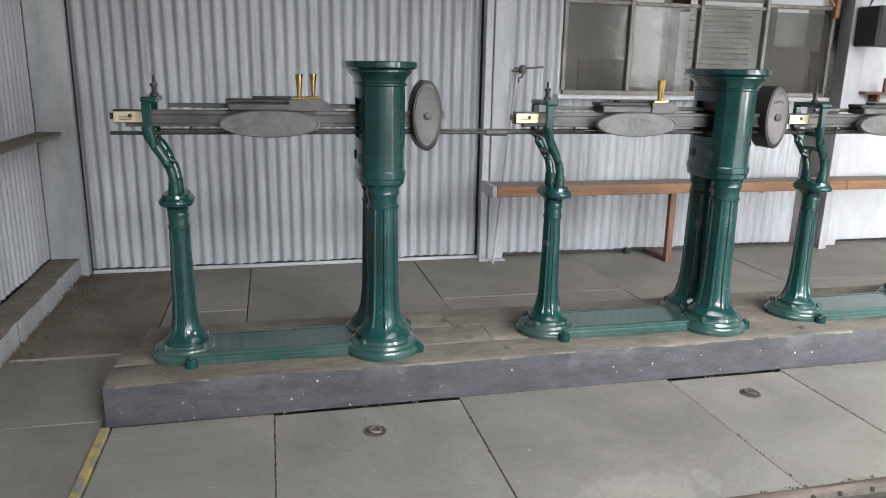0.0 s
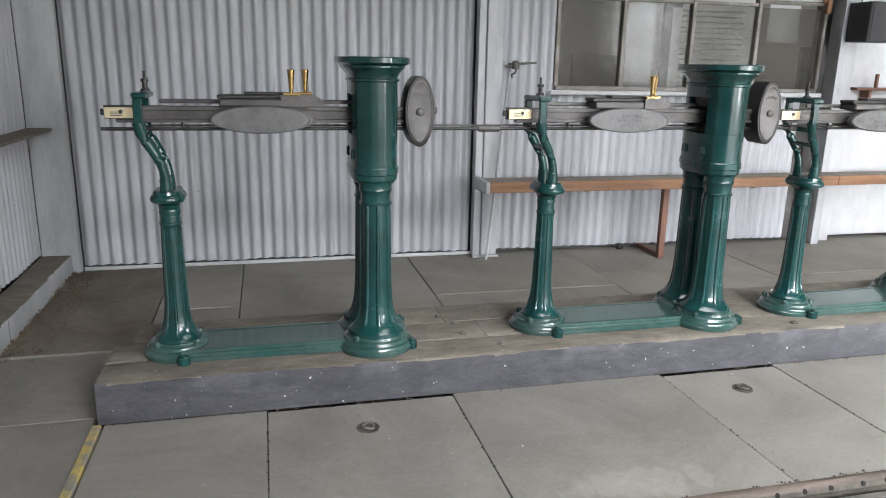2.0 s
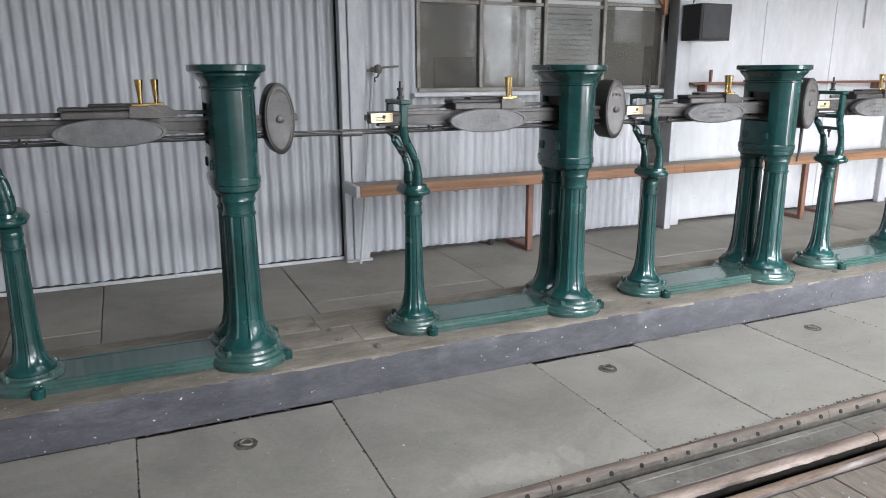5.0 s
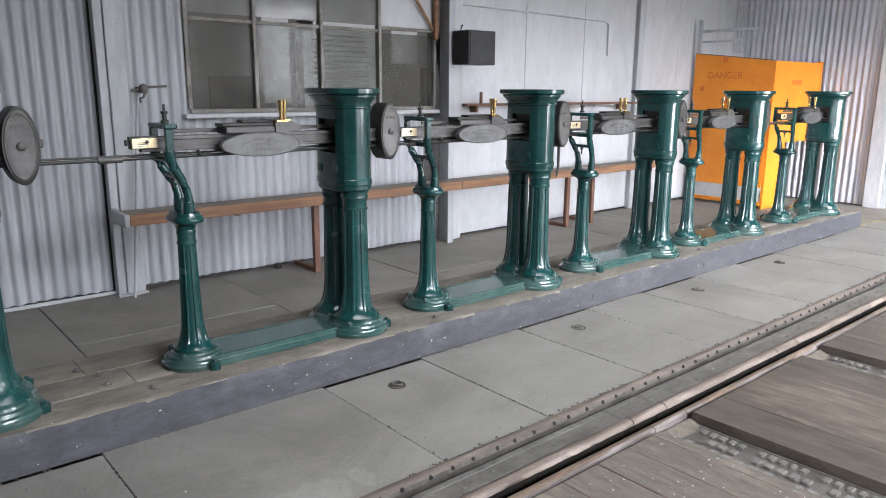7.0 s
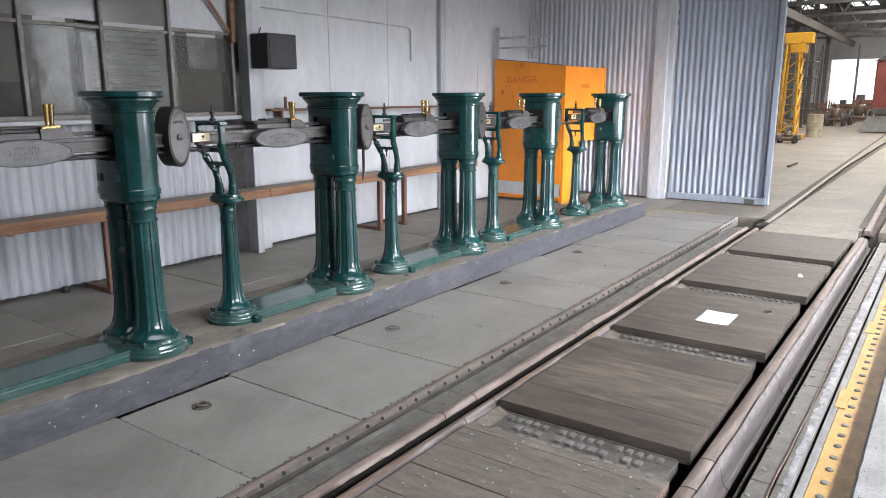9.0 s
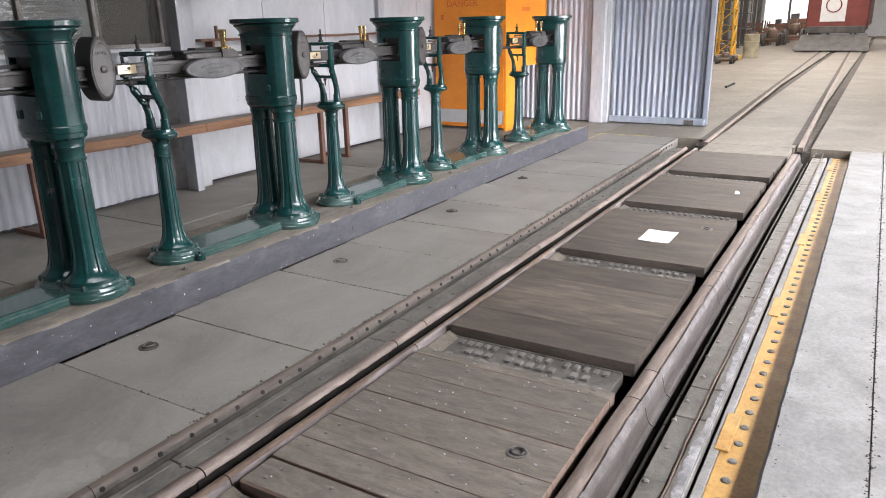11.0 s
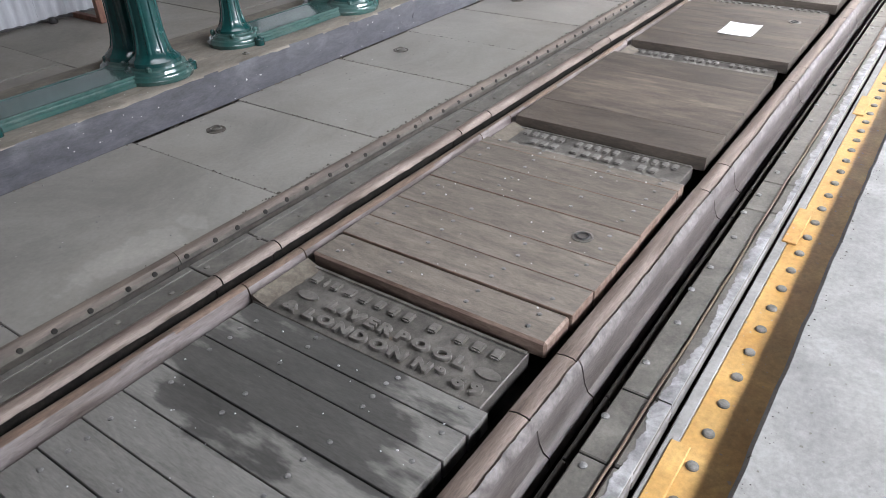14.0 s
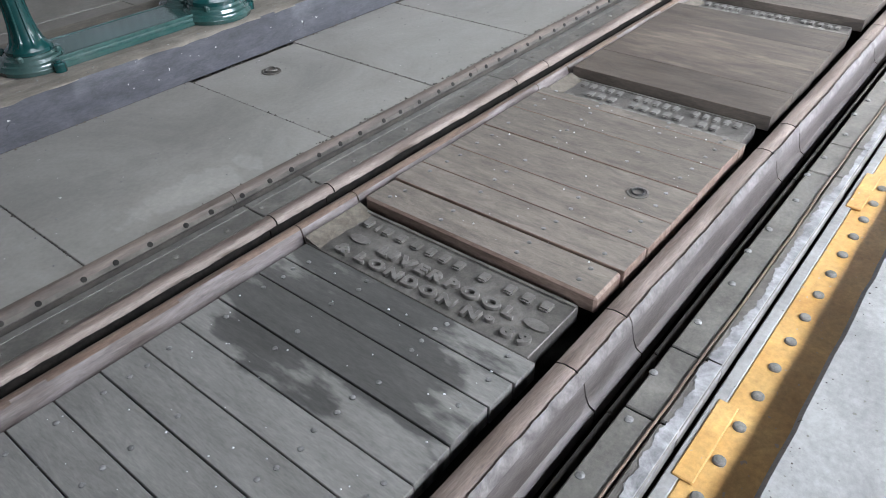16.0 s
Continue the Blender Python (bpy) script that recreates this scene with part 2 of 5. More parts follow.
# Near black for the shade in bolt recesses and under the guard lip.
RECESS_BLACK = mat("black_recess_shade", (0.008, 0.007, 0.006), (0.022, 0.019, 0.016), 0.85, big=20, fine=80, bump=0.2, spec=0.2)
EDGE_RUST = mat("brown_rusted_angle", (0.05, 0.036, 0.028), (0.125, 0.098, 0.079), 0.65, 0.1, big=6, fine=70, bump=0.35, stretch=(0.4, 3, 3), contrast=0.45, patch=(5.0, 0.6, 1.35))
RAIL = mat("worn_steel_rail", (0.12, 0.085, 0.065), (0.235, 0.19, 0.163), 0.55, 0.25, big=6, fine=70, bump=0.25, stretch=(0.5, 4, 4), contrast=0.5, rnd=0.08, fine_amt=0.4, patch=(6.0, 0.7, 1.25))
FOOTRAIL = mat("bluish_rail_side", (0.11, 0.086, 0.074), (0.215, 0.188, 0.18), 0.45, 0.25, big=9, fine=70, bump=0.25, stretch=(0.5, 3, 3), contrast=0.4, patch=(9.0, 0.7, 1.3))
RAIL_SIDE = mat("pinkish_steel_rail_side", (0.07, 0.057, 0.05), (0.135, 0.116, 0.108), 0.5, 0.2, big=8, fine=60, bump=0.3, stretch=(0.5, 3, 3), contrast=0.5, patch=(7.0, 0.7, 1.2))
PLATE = mat("greasy_grey_plate", (0.094, 0.087, 0.076), (0.172, 0.16, 0.14), 0.55, 0.25, big=6, fine=60, bump=0.35, contrast=0.45, rnd=0.08, patch=(5.0, 0.7, 1.25))
CAST = mat("dirty_cast_iron", (0.09, 0.082, 0.072), (0.18, 0.167, 0.148), 0.42, 0.35, big=9, fine=60, bump=0.4, contrast=0.4, patch=(7.0, 0.7, 1.25))
# Lighter than CAST: worn tops, plus light on the raised letters put into colour.
CAST_WORN_LIT = mat("worn_lit_cast_letters", (0.115, 0.106, 0.094), (0.215, 0.2, 0.18), 0.4, 0.3, big=14, fine=70, bump=0.3, contrast=0.4)
CAST_PALE = mat("pale_lit_cast_letters", (0.13, 0.121, 0.108), (0.26, 0.246, 0.224), 0.42, 0.3, big=14, fine=70, bump=0.3, contrast=0.5)
FLAKED = mat("flaked_pale_paint", (0.16, 0.155, 0.153), (0.32, 0.313, 0.311), 0.7, big=14, fine=60, bump=0.5, contrast=0.4, patch=(14.0, 0.65, 1.25))
FLAKED_RAIL = mat("flaked_pinkish_paint", (0.085, 0.071, 0.064), (0.17, 0.152, 0.145), 0.65, big=14, fine=60, bump=0.5, contrast=0.4, patch=(14.0, 0.65, 1.25))
STUD = mat("nail_steel", (0.12, 0.117, 0.11), (0.24, 0.235, 0.225), 0.45, 0.3, big=20, fine=80, bump=0.1)
RIVET = mat("dull_rivet_steel", (0.10, 0.095, 0.085), (0.2, 0.19, 0.172), 0.65, 0.1, big=30, fine=80, bump=0.2)
OAK = mat("grey_weathered_plank", (0.10, 0.083, 0.066), (0.185, 0.158, 0.131), 0.68, big=3.0, fine=35, bump=0.45, stretch=(6, 1.4, 4), contrast=0.55, rnd=0.16, fine_amt=0.2, patch=(5.0, 0.68, 1.18))
OAK_FLAT = mat("smooth_grey_plank", (0.14, 0.133, 0.119), (0.218, 0.209, 0.19), 0.6, big=3.0, fine=30, bump=0.2, stretch=(5, 1.0, 4), contrast=0.5, rnd=0.07, fine_amt=0.24, stain=((1.24, 1.24, 0.32, 0.52), 0.36), patch=(5.0, 0.8, 1.1))
OAK_DARK = mat("dark_weathered_plank", (0.035, 0.026, 0.0195), (0.104, 0.083, 0.065), 0.62, big=3.0, fine=35, bump=0.4, stretch=(5, 1.0, 4), contrast=0.5, rnd=0.12, fine_amt=0.3, patch=(3.0, 0.65, 1.25), stain=((3.92, 1.28, 0.24, 0.46), 1.45))
OAK_EDGE = mat("reddish_plank_edge", (0.13, 0.083, 0.062), (0.22, 0.158, 0.122), 0.7, big=5, fine=40, bump=0.3, stretch=(8, 0.8, 4))
PAPER = mat("white_paper", (0.68, 0.68, 0.67), (0.73, 0.73, 0.72), 0.7, big=5, fine=40, bump=0.05, fine_amt=0.02)
GREY_INK = mat("grey_print", (0.45, 0.45, 0.46), (0.5, 0.5, 0.5), 0.7, big=5, fine=40, bump=0)
SPEAKER = mat("black_cabinet", (0.018, 0.018, 0.02), (0.03, 0.03, 0.033), 0.5, big=5, fine=90, bump=0.1)
ROOF = mat("sooty_roof", (0.10, 0.10, 0.10), (0.16, 0.155, 0.15), 0.8, big=1, fine=10, bump=0.1)
DARK_STEEL = mat("sooty_steel", (0.06, 0.058, 0.055), (0.11, 0.105, 0.1), 0.6, 0.2, big=3, fine=20, bump=0.1)
WAGON_RED = mat("oxide_red_paint", (0.14, 0.028, 0.022), (0.2, 0.045, 0.035), 0.5, big=2, fine=20, bump=0.1)
CRANE_YELLOW = mat("crane_yellow_paint", (0.5, 0.26, 0.015), (0.6, 0.33, 0.025), 0.45, big=2, fine=20, bump=0.05)
DRUM = mat("faded_drum_paint", (0.3, 0.27, 0.19), (0.42, 0.38, 0.27), 0.6, big=4, fine=30, bump=0.1)
FRAME = mat("weathered_window_frame", (0.17, 0.15, 0.13), (0.28, 0.26, 0.24), 0.65, big=5, fine=40, bump=0.2)
GROUND = mat("yard_gravel", (0.2, 0.19, 0.17), (0.32, 0.3, 0.27), 0.9, big=1, fine=20, bump=0.3)


def glass_mat(name, dirt, amount):
    m = bpy.data.materials.new(name)
    m.use_nodes = True
    n, l = m.node_tree.nodes, m.node_tree.links
    b = n["Principled BSDF"]
    b.inputs["Base Color"].default_value = (*dirt, 1)
    b.inputs["Roughness"].default_value = 0.12
    b.inputs["Specular IOR Level"].default_value = 0.2
    tr = n.new("ShaderNodeBsdfTransparent")
    tr.inputs[0].default_value = (0.85, 0.87, 0.86, 1)
    mix = n.new("ShaderNodeMixShader")
    geo = n.new("ShaderNodeNewGeometry")
    ns = n.new("ShaderNodeTexNoise")
    ns.inputs["Scale"].default_value, ns.inputs["Detail"].default_value = 3.0, 6.0
    l.new(geo.outputs["Position"], ns.inputs["Vector"])
    mr = n.new("ShaderNodeMapRange")
    mr.inputs["From Min"].default_value, mr.inputs["From Max"].default_value = 0.3, 0.7
    mr.inputs["To Min"].default_value, mr.inputs["To Max"].default_value = amount - 0.15, amount + 0.15
    l.new(ns.outputs["Fac"], mr.inputs["Value"])
    l.new(mr.outputs[0], mix.inputs[0]); l.new(tr.outputs[0], mix.inputs[1]); l.new(b.outputs[0], mix.inputs[2])
    l.new(mix.outputs[0], n["Material Output"].inputs[0])
    bp = n.new("ShaderNodeBump"); bp.inputs["Strength"].default_value, bp.inputs["Distance"].default_value = 0.25, 0.01
    n2 = n.new("ShaderNodeTexNoise"); n2.inputs["Scale"].default_value = 2.2
    l.new(geo.outputs["Position"], n2.inputs["Vector"]); l.new(n2.outputs["Fac"], bp.inputs["Height"]); l.new(bp.outputs[0], b.inputs["Normal"])
    return m


GLASS = glass_mat("dirty_window_glass", (0.11, 0.102, 0.092), 0.36)


GLASS_BLIND = glass_mat("grimed_window_glass", (0.19, 0.185, 0.175), 0.86)


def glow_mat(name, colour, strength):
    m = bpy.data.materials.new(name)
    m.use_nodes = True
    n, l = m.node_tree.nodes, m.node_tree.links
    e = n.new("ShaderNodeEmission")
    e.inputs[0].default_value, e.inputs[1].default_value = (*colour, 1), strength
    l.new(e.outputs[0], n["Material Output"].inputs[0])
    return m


DAY = glow_mat("bright_daylight_outside", (1, 1, 1), 1.6)


# ------------------------------------------------------------------ building blocks
def put(name, bm, material, smooth=35):
    bmesh.ops.recalc_face_normals(bm, faces=bm.faces)
    me = bpy.data.meshes.new(name)
    bm.to_mesh(me)
    bm.free()
    for mm in (material if isinstance(material, (list, tuple)) else [material]):
        me.materials.append(mm)
    if smooth:
        me.shade_smooth()
        me.set_sharp_from_angle(angle=radians(smooth))
    return new(name, me)


def part(name, bm, material, parent, label="", smooth=35):
    ob = put(name, bm, material, smooth)
    ob.parent = parent
    if label:
        ob["label"] = label
    return ob


def piece(name, data, parent, at=(0, 0, 0), rz=0.0):
    """A part that shares a mesh with its like."""
    ob = new(name, data)
    ob.parent = parent
    ob.location = at
    ob.rotation_euler = (0, 0, rz)
    return ob


def thing(name, label, category, at=(0, 0, 0), group="", kind=""):
    return tagged(place(new(name), at), label, category, group, kind)


def place(ob, at):
    ob.location = at
    return ob


def box(x0, x1, y0, y1, z0, z1, bevel=0.0, bm=None, seg=1):
    own = bmesh.new()
    bmesh.ops.create_cube(own, size=1)
    for v in own.verts:
        v.co = Vector(((x0 + x1) / 2 + v.co.x * (x1 - x0), (y0 + y1) / 2 + v.co.y * (y1 - y0), (z0 + z1) / 2 + v.co.z * (z1 - z0)))
    if bevel:
        bmesh.ops.bevel(own, geom=own.edges[:], offset=bevel, segments=seg, affect="EDGES")
    return own if bm is None else add(bm, own)


def add(bm, other):
    me = bpy.data.meshes.new("scratch")
    other.to_mesh(me)
    other.free()
    bm.from_mesh(me)
    bpy.data.meshes.remove(me)
    return bm


def loft(rings, bm=None, cap=True, closed=True):
    """Skin over rings of equal numbers of points."""
    own = bmesh.new()
    vs = [[own.verts.new(p) for p in r] for r in rings]
    n = len(vs[0])
    for a, b in zip(vs, vs[1:]):
        for i in range(n if closed else n - 1):
            own.faces.new((a[i], a[(i + 1) % n], b[(i + 1) % n], b[i]))
    if cap:
        own.faces.new(vs[0][::-1])
        own.faces.new(vs[-1])
    return own if bm is None else add(bm, own)


def lathe(profile, cx=0.0, cy=0.0, seg=32, flutes=0, depth=0.0, zr=(0, 0), bm=None):
    rings = []
    for r, z in profile:
        ring = []
        for i in range(seg):
            a = 2 * math.pi * i / seg
            k = r
            if flutes and zr[0] <= z <= zr[1]:
                u = (flutes * i / seg) % 1.0
                u = min(u, 1 - u)                # narrow ribs, flat panels between
                k = r * (1 - depth * min(1.0, max(0.0, (u - 0.07) / 0.09)))
            ring.append((cx + k * math.cos(a), cy + k * math.sin(a), z))
        rings.append(ring)
    return loft(rings, bm)


def tube(points, r, seg=10, bm=None):
    pts = [Vector(p) for p in points]
    rings = []
    for i, p in enumerate(pts):
        d = (pts[min(i + 1, len(pts) - 1)] - pts[max(i - 1, 0)]).normalized()
        side = d.cross(Vector((0, 0, 1)) if abs(d.z) < 0.9 else Vector((0, 1, 0))).normalized()
        up = side.cross(d)
        rr = r[i] if isinstance(r, (list, tuple)) else r
        rings.append([p + rr * (math.cos(2 * math.pi * k / seg) * side + math.sin(2 * math.pi * k / seg) * up) for k in range(seg)])
    return loft(rings, bm)


def sweep_x(section, x0, x1, bm=None, steps=1, wobble=0.0, ragged=()):
    """A section of (y, z) points drawn along x."""
    rings = []
    for i in range(steps + 1):
        x = x0 + (x1 - x0) * i / steps
        rings.append([(x, y + wobble * noise.noise((x * 3, j * 1.7, y)) + (0.005 * noise.noise((x * 37, 4.2, j)) + 0.003 * noise.noise((x * 11, 1.2, j)) if j in ragged else 0), z + wobble * noise.noise((x * 2.3, j * 2.1, y + 9))) for j, (y, z) in enumerate(section)])
    return loft(rings, bm)


def worn_timber(x0, x1, y0, y1, z0, z1, along="x", wear=0.006):
    """A baulk with uneven, chipped long edges; its outer face takes the second material."""
    if along == "x":
        c, d, lo, hi, face = (y0, y1), 1, x0, x1, -1
    else:
        c, d, lo, hi, face = (x0, x1), 0, y0, y1, 1
    n = max(4, int((hi - lo) / 0.05))
    rings = []
    for i in range(n + 1):
        q = lo + (hi - lo) * i / n
        e = [wear * (0.8 + noise.noise((q * 4, k * 3.1 + x0, 2)) + 0.9 * noise.noise((q * 17, k * 5.3, y0))) for k in range(4)]
        e = [max(0.0015, w) for w in e]
        a, b = c
        dz = 0.35 * wear * noise.noise((q * 2.2, x0 + 5, y0))
        ring = [(a, z0), (a + 0.3 * (e[0] - wear), z0 + 0.4 * (z1 - z0)), (a + 0.2 * e[1], z1 - 1.4 * e[0] + dz), (a + 1.3 * e[1], z1 - 0.3 * e[1] + dz), (a + 0.3 * (b - a), z1 + dz), (b - 1.3 * e[2], z1 - 0.3 * e[2] + dz), (b - 0.2 * e[2], z1 - 1.4 * e[3] + dz), (b, z0)]
        rings.append([(q, u, z) if along == "x" else (u, q, z) for u, z in ring])
    own = loft(rings)
    bmesh.ops.recalc_face_normals(own, faces=own.faces)
    for f in own.faces:
        if f.normal[d] * face > 0.75:
            f.material_index = 1
    return own


def dome(x, y, z, r, hgt, seg=8, bm=None):
    return lathe([(r, z), (r * 0.95, z + hgt * 0.5), (r * 0.6, z + hgt * 0.9), (r * 0.15, z + hgt)], x, y, seg, bm=bm)


def corrugated(width, z0, z1, pitch=0.0886, amp=0.015, per=10, thick=0.0):
    """A sheet in the xz plane, waves in y, with a turned edge of thickness."""
    n = int(round(width / pitch * per))
    own = bmesh.new()
    lo, hi = [], []
    for i in range(n + 1):
        x = width * i / n
        w = math.cos(2 * math.pi * x / pitch)
        y = amp * (abs(w) ** 0.75) * (1 if w > 0 else -1)
        lo.append(own.verts.new((x, y, z0 + 0.004 * math.sin(9 * x))))
        hi.append(own.verts.new((x, y, z1)))
    for i in range(n):
        own.faces.new((lo[i], lo[i + 1], hi[i + 1], hi[i]))
    return own


def text_mesh(name, words, size, depth, material, parent, m, label="", width=0.0, bevel=0.0):
    cu = bpy.data.curves.new("scratch_text", "FONT")
    cu.body, cu.size, cu.extrude, cu.align_x = words, size, depth, "LEFT"
    cu.resolution_u, cu.offset, cu.bevel_depth = 3, 0.0025, bevel
    tmp = new("scratch_text", cu)
    me = bpy.data.meshes.new_from_object(tmp.evaluated_get(bpy.context.evaluated_depsgraph_get()))
    bpy.data.objects.remove(tmp)
    bpy.data.curves.remove(cu)
    me.name = name
    me.materials.clear()
    me.materials.append(material)
    ob = new(name, me)
    ob.parent = parent
    if width:                                    # stretch the line to its full length
        xs = [v.co.x for v in me.vertices]
        m = m @ Matrix.Diagonal((width / (max(xs) - min(xs)), 1, 1, 1)) @ pose(-min(xs), 0, 0)
    ob.matrix_local = m
    if label:
        ob["label"] = label
    return ob


# ------------------------------------------------------------------ the shed
WY = 5.87            # back wall
B = 0.20             # top of the timber plinth
END = 11.48          # end wall of the bay


def structure(name, label, category):
    return tagged(new(name), label, category, kind="structure")


tagged(put("ground", box(-60, 160, -90, 90, -0.75, -0.62), GROUND, 0), "pale gravel yard around the long shed", "ground", kind="structure")
tagged(put("pit_floor", box(-6, 10.4, -8.5, 6.1, -0.6, -0.28), SUB, 0), "dark dirty floor under the slabs and rails", "pit floor", kind="structure")

# walls behind and beside
back = structure("wall_back", "white painted corrugated iron wall with posts", "wall")
part("backing", box(-1.9, 2.43, WY + 0.06, WY + 0.12, -0.3, 5.5), DARK_STEEL, back)
part("backing", box(2.43, 5.05, WY + 0.06, WY + 0.12, -0.3, 1.40), DARK_STEEL, back)
part("backing", box(2.43, 5.05, WY + 0.06, WY + 0.12, 2.95, 5.5), DARK_STEEL, back)
part("backing", box(5.05, END + 0.2, WY + 0.06, WY + 0.12, -0.3, 5.5), DARK_STEEL, back)
SHEET_W = 7 * 0.0886
sheet = put("corrugated_sheet", corrugated(SHEET_W, 0.035, 4.2), WALL, 60)
sheet.parent, sheet.location = back, (-1.395, WY, 0)
for i in range(1, 5):
    piece("corrugated_sheet", sheet.data, back, (-1.395 + i * SHEET_W, WY - 0.002 * (i % 2), 0))
narrow = put("corrugated_sheet", corrugated(6 * 0.0886, 0.03, 4.2, amp=0.012), WALL, 60)
narrow.parent, narrow.location = back, (1.90, WY, 0)
low = put("corrugated_sheet", corrugated(SHEET_W, 0.03, 1.375, amp=0.010), WALL, 60)
low.parent, low.location = back, (2.432, WY, 0)
for i in range(1, 4):
    piece("corrugated_sheet", low.data, back, (2.432 + i * SHEET_W, WY - 0.002 * (i % 2), 0))
flat = put("wall_panel", box(0, 1.052, -0.012, 0.012, 0.03, 4.2, 0.004), WALL_PANEL)
flat.parent, flat.location = back, (5.36, WY, 0)
for i in range(1, 6):
    piece("wall_panel", flat.data, back, (5.36 + i * 1.056, WY, 0))
part("bottom_flashing", box(-1.39, 1.76, WY - 0.03, WY - 0.012, 0.0, 0.028, 0.004), WALL_PANEL, back, "low white painted strip along the floor")

# posts against the back wall
for nm, x0, x1, y0, m in (("corner_post", -1.662, -1.40, WY - 0.09, POST), ("wall_post", 1.78, 1.92, WY - 0.12, POST), ("wall_post", 5.20, 5.36, WY - 0.10, WALL_PANEL),
                          ("wall_post", 8.53, 8.66, WY - 0.08, POST)):
    p = tagged(put(nm, box(x0, x1, y0, WY - 0.013, 0.0, 4.2, 0.006), m), "pale grey painted upright post against the wall", "wall post", kind="structure")
steel = structure("steel_stanchion", "blue-grey painted steel stanchion beside the window", "stanchion")
part("web", box(5.10, 5.115, WY - 0.2, WY - 0.03, 0, 4.2, 0.002), POST, steel)
part("flange", box(5.07, 5.15, WY - 0.215, WY - 0.2, 0, 4.2, 0.002), POST, steel)
first = structure("steel_stanchion", "grey steel stanchion edge on the corrugated wall", "stanchion")
part("flange", box(1.715, 1.778, WY - 0.1, WY - 0.012, 0, 4.2, 0.003), POST, first)
part("foot_plate", box(1.70, 1.93, WY - 0.16, WY - 0.122, 0, 0.02, 0.003), POST, first)

# side wall at the start of the bay
side = structure("wall_side", "white painted corrugated side wall of the bay", "wall")
# Backing left open from y -5.5 to -1.0 for the west fill lamp.
part("backing", box(-1.85, -1.78, -1.0, WY + 0.06, -0.3, 5.5), DARK_STEEL, side)
part("backing", box(-1.85, -1.78, -8.5, -5.5, -0.3, 5.5), DARK_STEEL, side)
s0 = put("corrugated_sheet", corrugated(SHEET_W, 0.152, 4.2, pitch=0.0886, amp=0.009), WALL, 60)
s0.parent, s0.location, s0.rotation_euler = side, (-1.67, WY - 0.10, 0), (0, 0, -math.pi / 2)
for i in range(1, 10):
    piece("corrugated_sheet", s0.data, side, (-1.67, WY - 0.10 - i * SHEET_W, 0), -math.pi / 2)
tagged(put("wall_ledge", box(-1.655, -1.49, 0.5, WY - 0.1, 1.085, 1.105, 0.003), PLINTH_TOP), "narrow greyed timber ledge along the side wall", "ledge", kind="structure")
kerb = structure("wall_kerb", "worn timber kerb at the foot of the side wall", "kerb")
for i in range(4):
    y1 = WY - 0.10 - i * 1.45
    part("kerb_timber", worn_timber(-1.66, -1.455, y1 - 1.44, y1, 0.0, 0.15, "y"), [PLINTH_TOP, POST], kerb)

# end wall, jamb and sliding door
endw = structure("wall_end", "white corrugated iron end wall of the bay", "wall")
part("backing", box(END + 0.05, END + 0.12, 3.66, WY + 0.06, -0.3, 5.5), DARK_STEEL, endw)
e0 = put("corrugated_sheet", corrugated(SHEET_W, 0.02, 4.4, amp=0.017), WALL, 60)
e0.parent, e0.location, e0.rotation_euler = endw, (END, WY - 0.02, 0), (0, 0, -math.pi / 2)
for i in range(1, 4):
    piece("corrugated_sheet", e0.data, endw, (END, WY - 0.02 - i * SHEET_W * 0.86, 0), -math.pi / 2)
part("jamb_post", box(END - 0.09, END + 0.10, 3.60, 3.80, 0, 5.5, 0.006), POST, endw, "pale grey steel jamb post")
part("jamb_flange", box(END - 0.02, END + 0.12, 3.53, 3.598, 0, 5.5, 0.004), POST, endw)

door = tagged(new("door_1"), "blue-grey corrugated iron sliding door pushed open", "sliding door", kind="structure")
d0 = put("corrugated_sheet", corrugated(16 * 0.0886, 0.10, 5.2, amp=0.018), BLUE_DOOR, 60)
d0.parent, d0.location, d0.rotation_euler = door, (END + 0.07, 3.51, 0), (0, 0, -math.pi / 2 + 0.05)
part("door_backing", box(END + 0.19, END + 0.21, 2.06, 3.50, 0.05, 5.3), BLUE_DOOR, door)
part("bottom_rail", box(END + 0.03, END + 0.17, 2.05, 3.51, 0.015, 0.11, 0.005), BLUE_DOOR, door)
part("stile", box(END + 0.08, END + 0.18, 2.02, 2.09, 0.015, 5.3, 0.005), BLUE_DOOR, door)
part("hinge_plate", box(END + 0.005, END + 0.028, 2.2, 2.34, 0.02, 0.09, 0.003), DARK_STEEL, door)

# roof over the bay, and the far shed
# Bay roof is out of view; it shuts out sun and sky.
roof = structure("ceiling", "unseen sooty corrugated roof added high over the bay", "ceiling")
part("roof_sheet", box(-1.9, END + 0.2, -7.2, WY + 0.1, 5.5, 5.56), ROOF, roof)
tagged(put("wall_north_far", box(END + 0.2, 62, 13.0, 13.2, -0.3, 7.0), WALL_PANEL, 0), "pale far side wall of the long shed", "wall", kind="structure")
# Out-of-view walls and lintel, added to close the bay against outside light.
tagged(put("wall_behind", box(-6.2, -6.0, -8.5, 6.1, -0.3, 5.5), WALL_PANEL, 0), "unseen pale wall added to close the bay", "wall", kind="structure")
tagged(put("wall_south", box(-6.2, -2.0, -7.2, -7.05, -0.3, 5.5), WALL_PANEL, 0), "unseen pale wall added beside the open side of the shed", "wall", kind="structure")
tagged(put("lintel_south", box(-2.0, 62, -7.2, -7.05, 4.15, 7.0), WALL_PANEL, 0), "unseen pale cladding added over the open side of the shed", "wall", kind="structure")
far = structure("wall_far", "far end wall of the shed with a bright doorway", "wall")
part("wall_left", box(62, 62.3, 8.1, 13.2, -0.3, 9), WALL_PANEL, far)
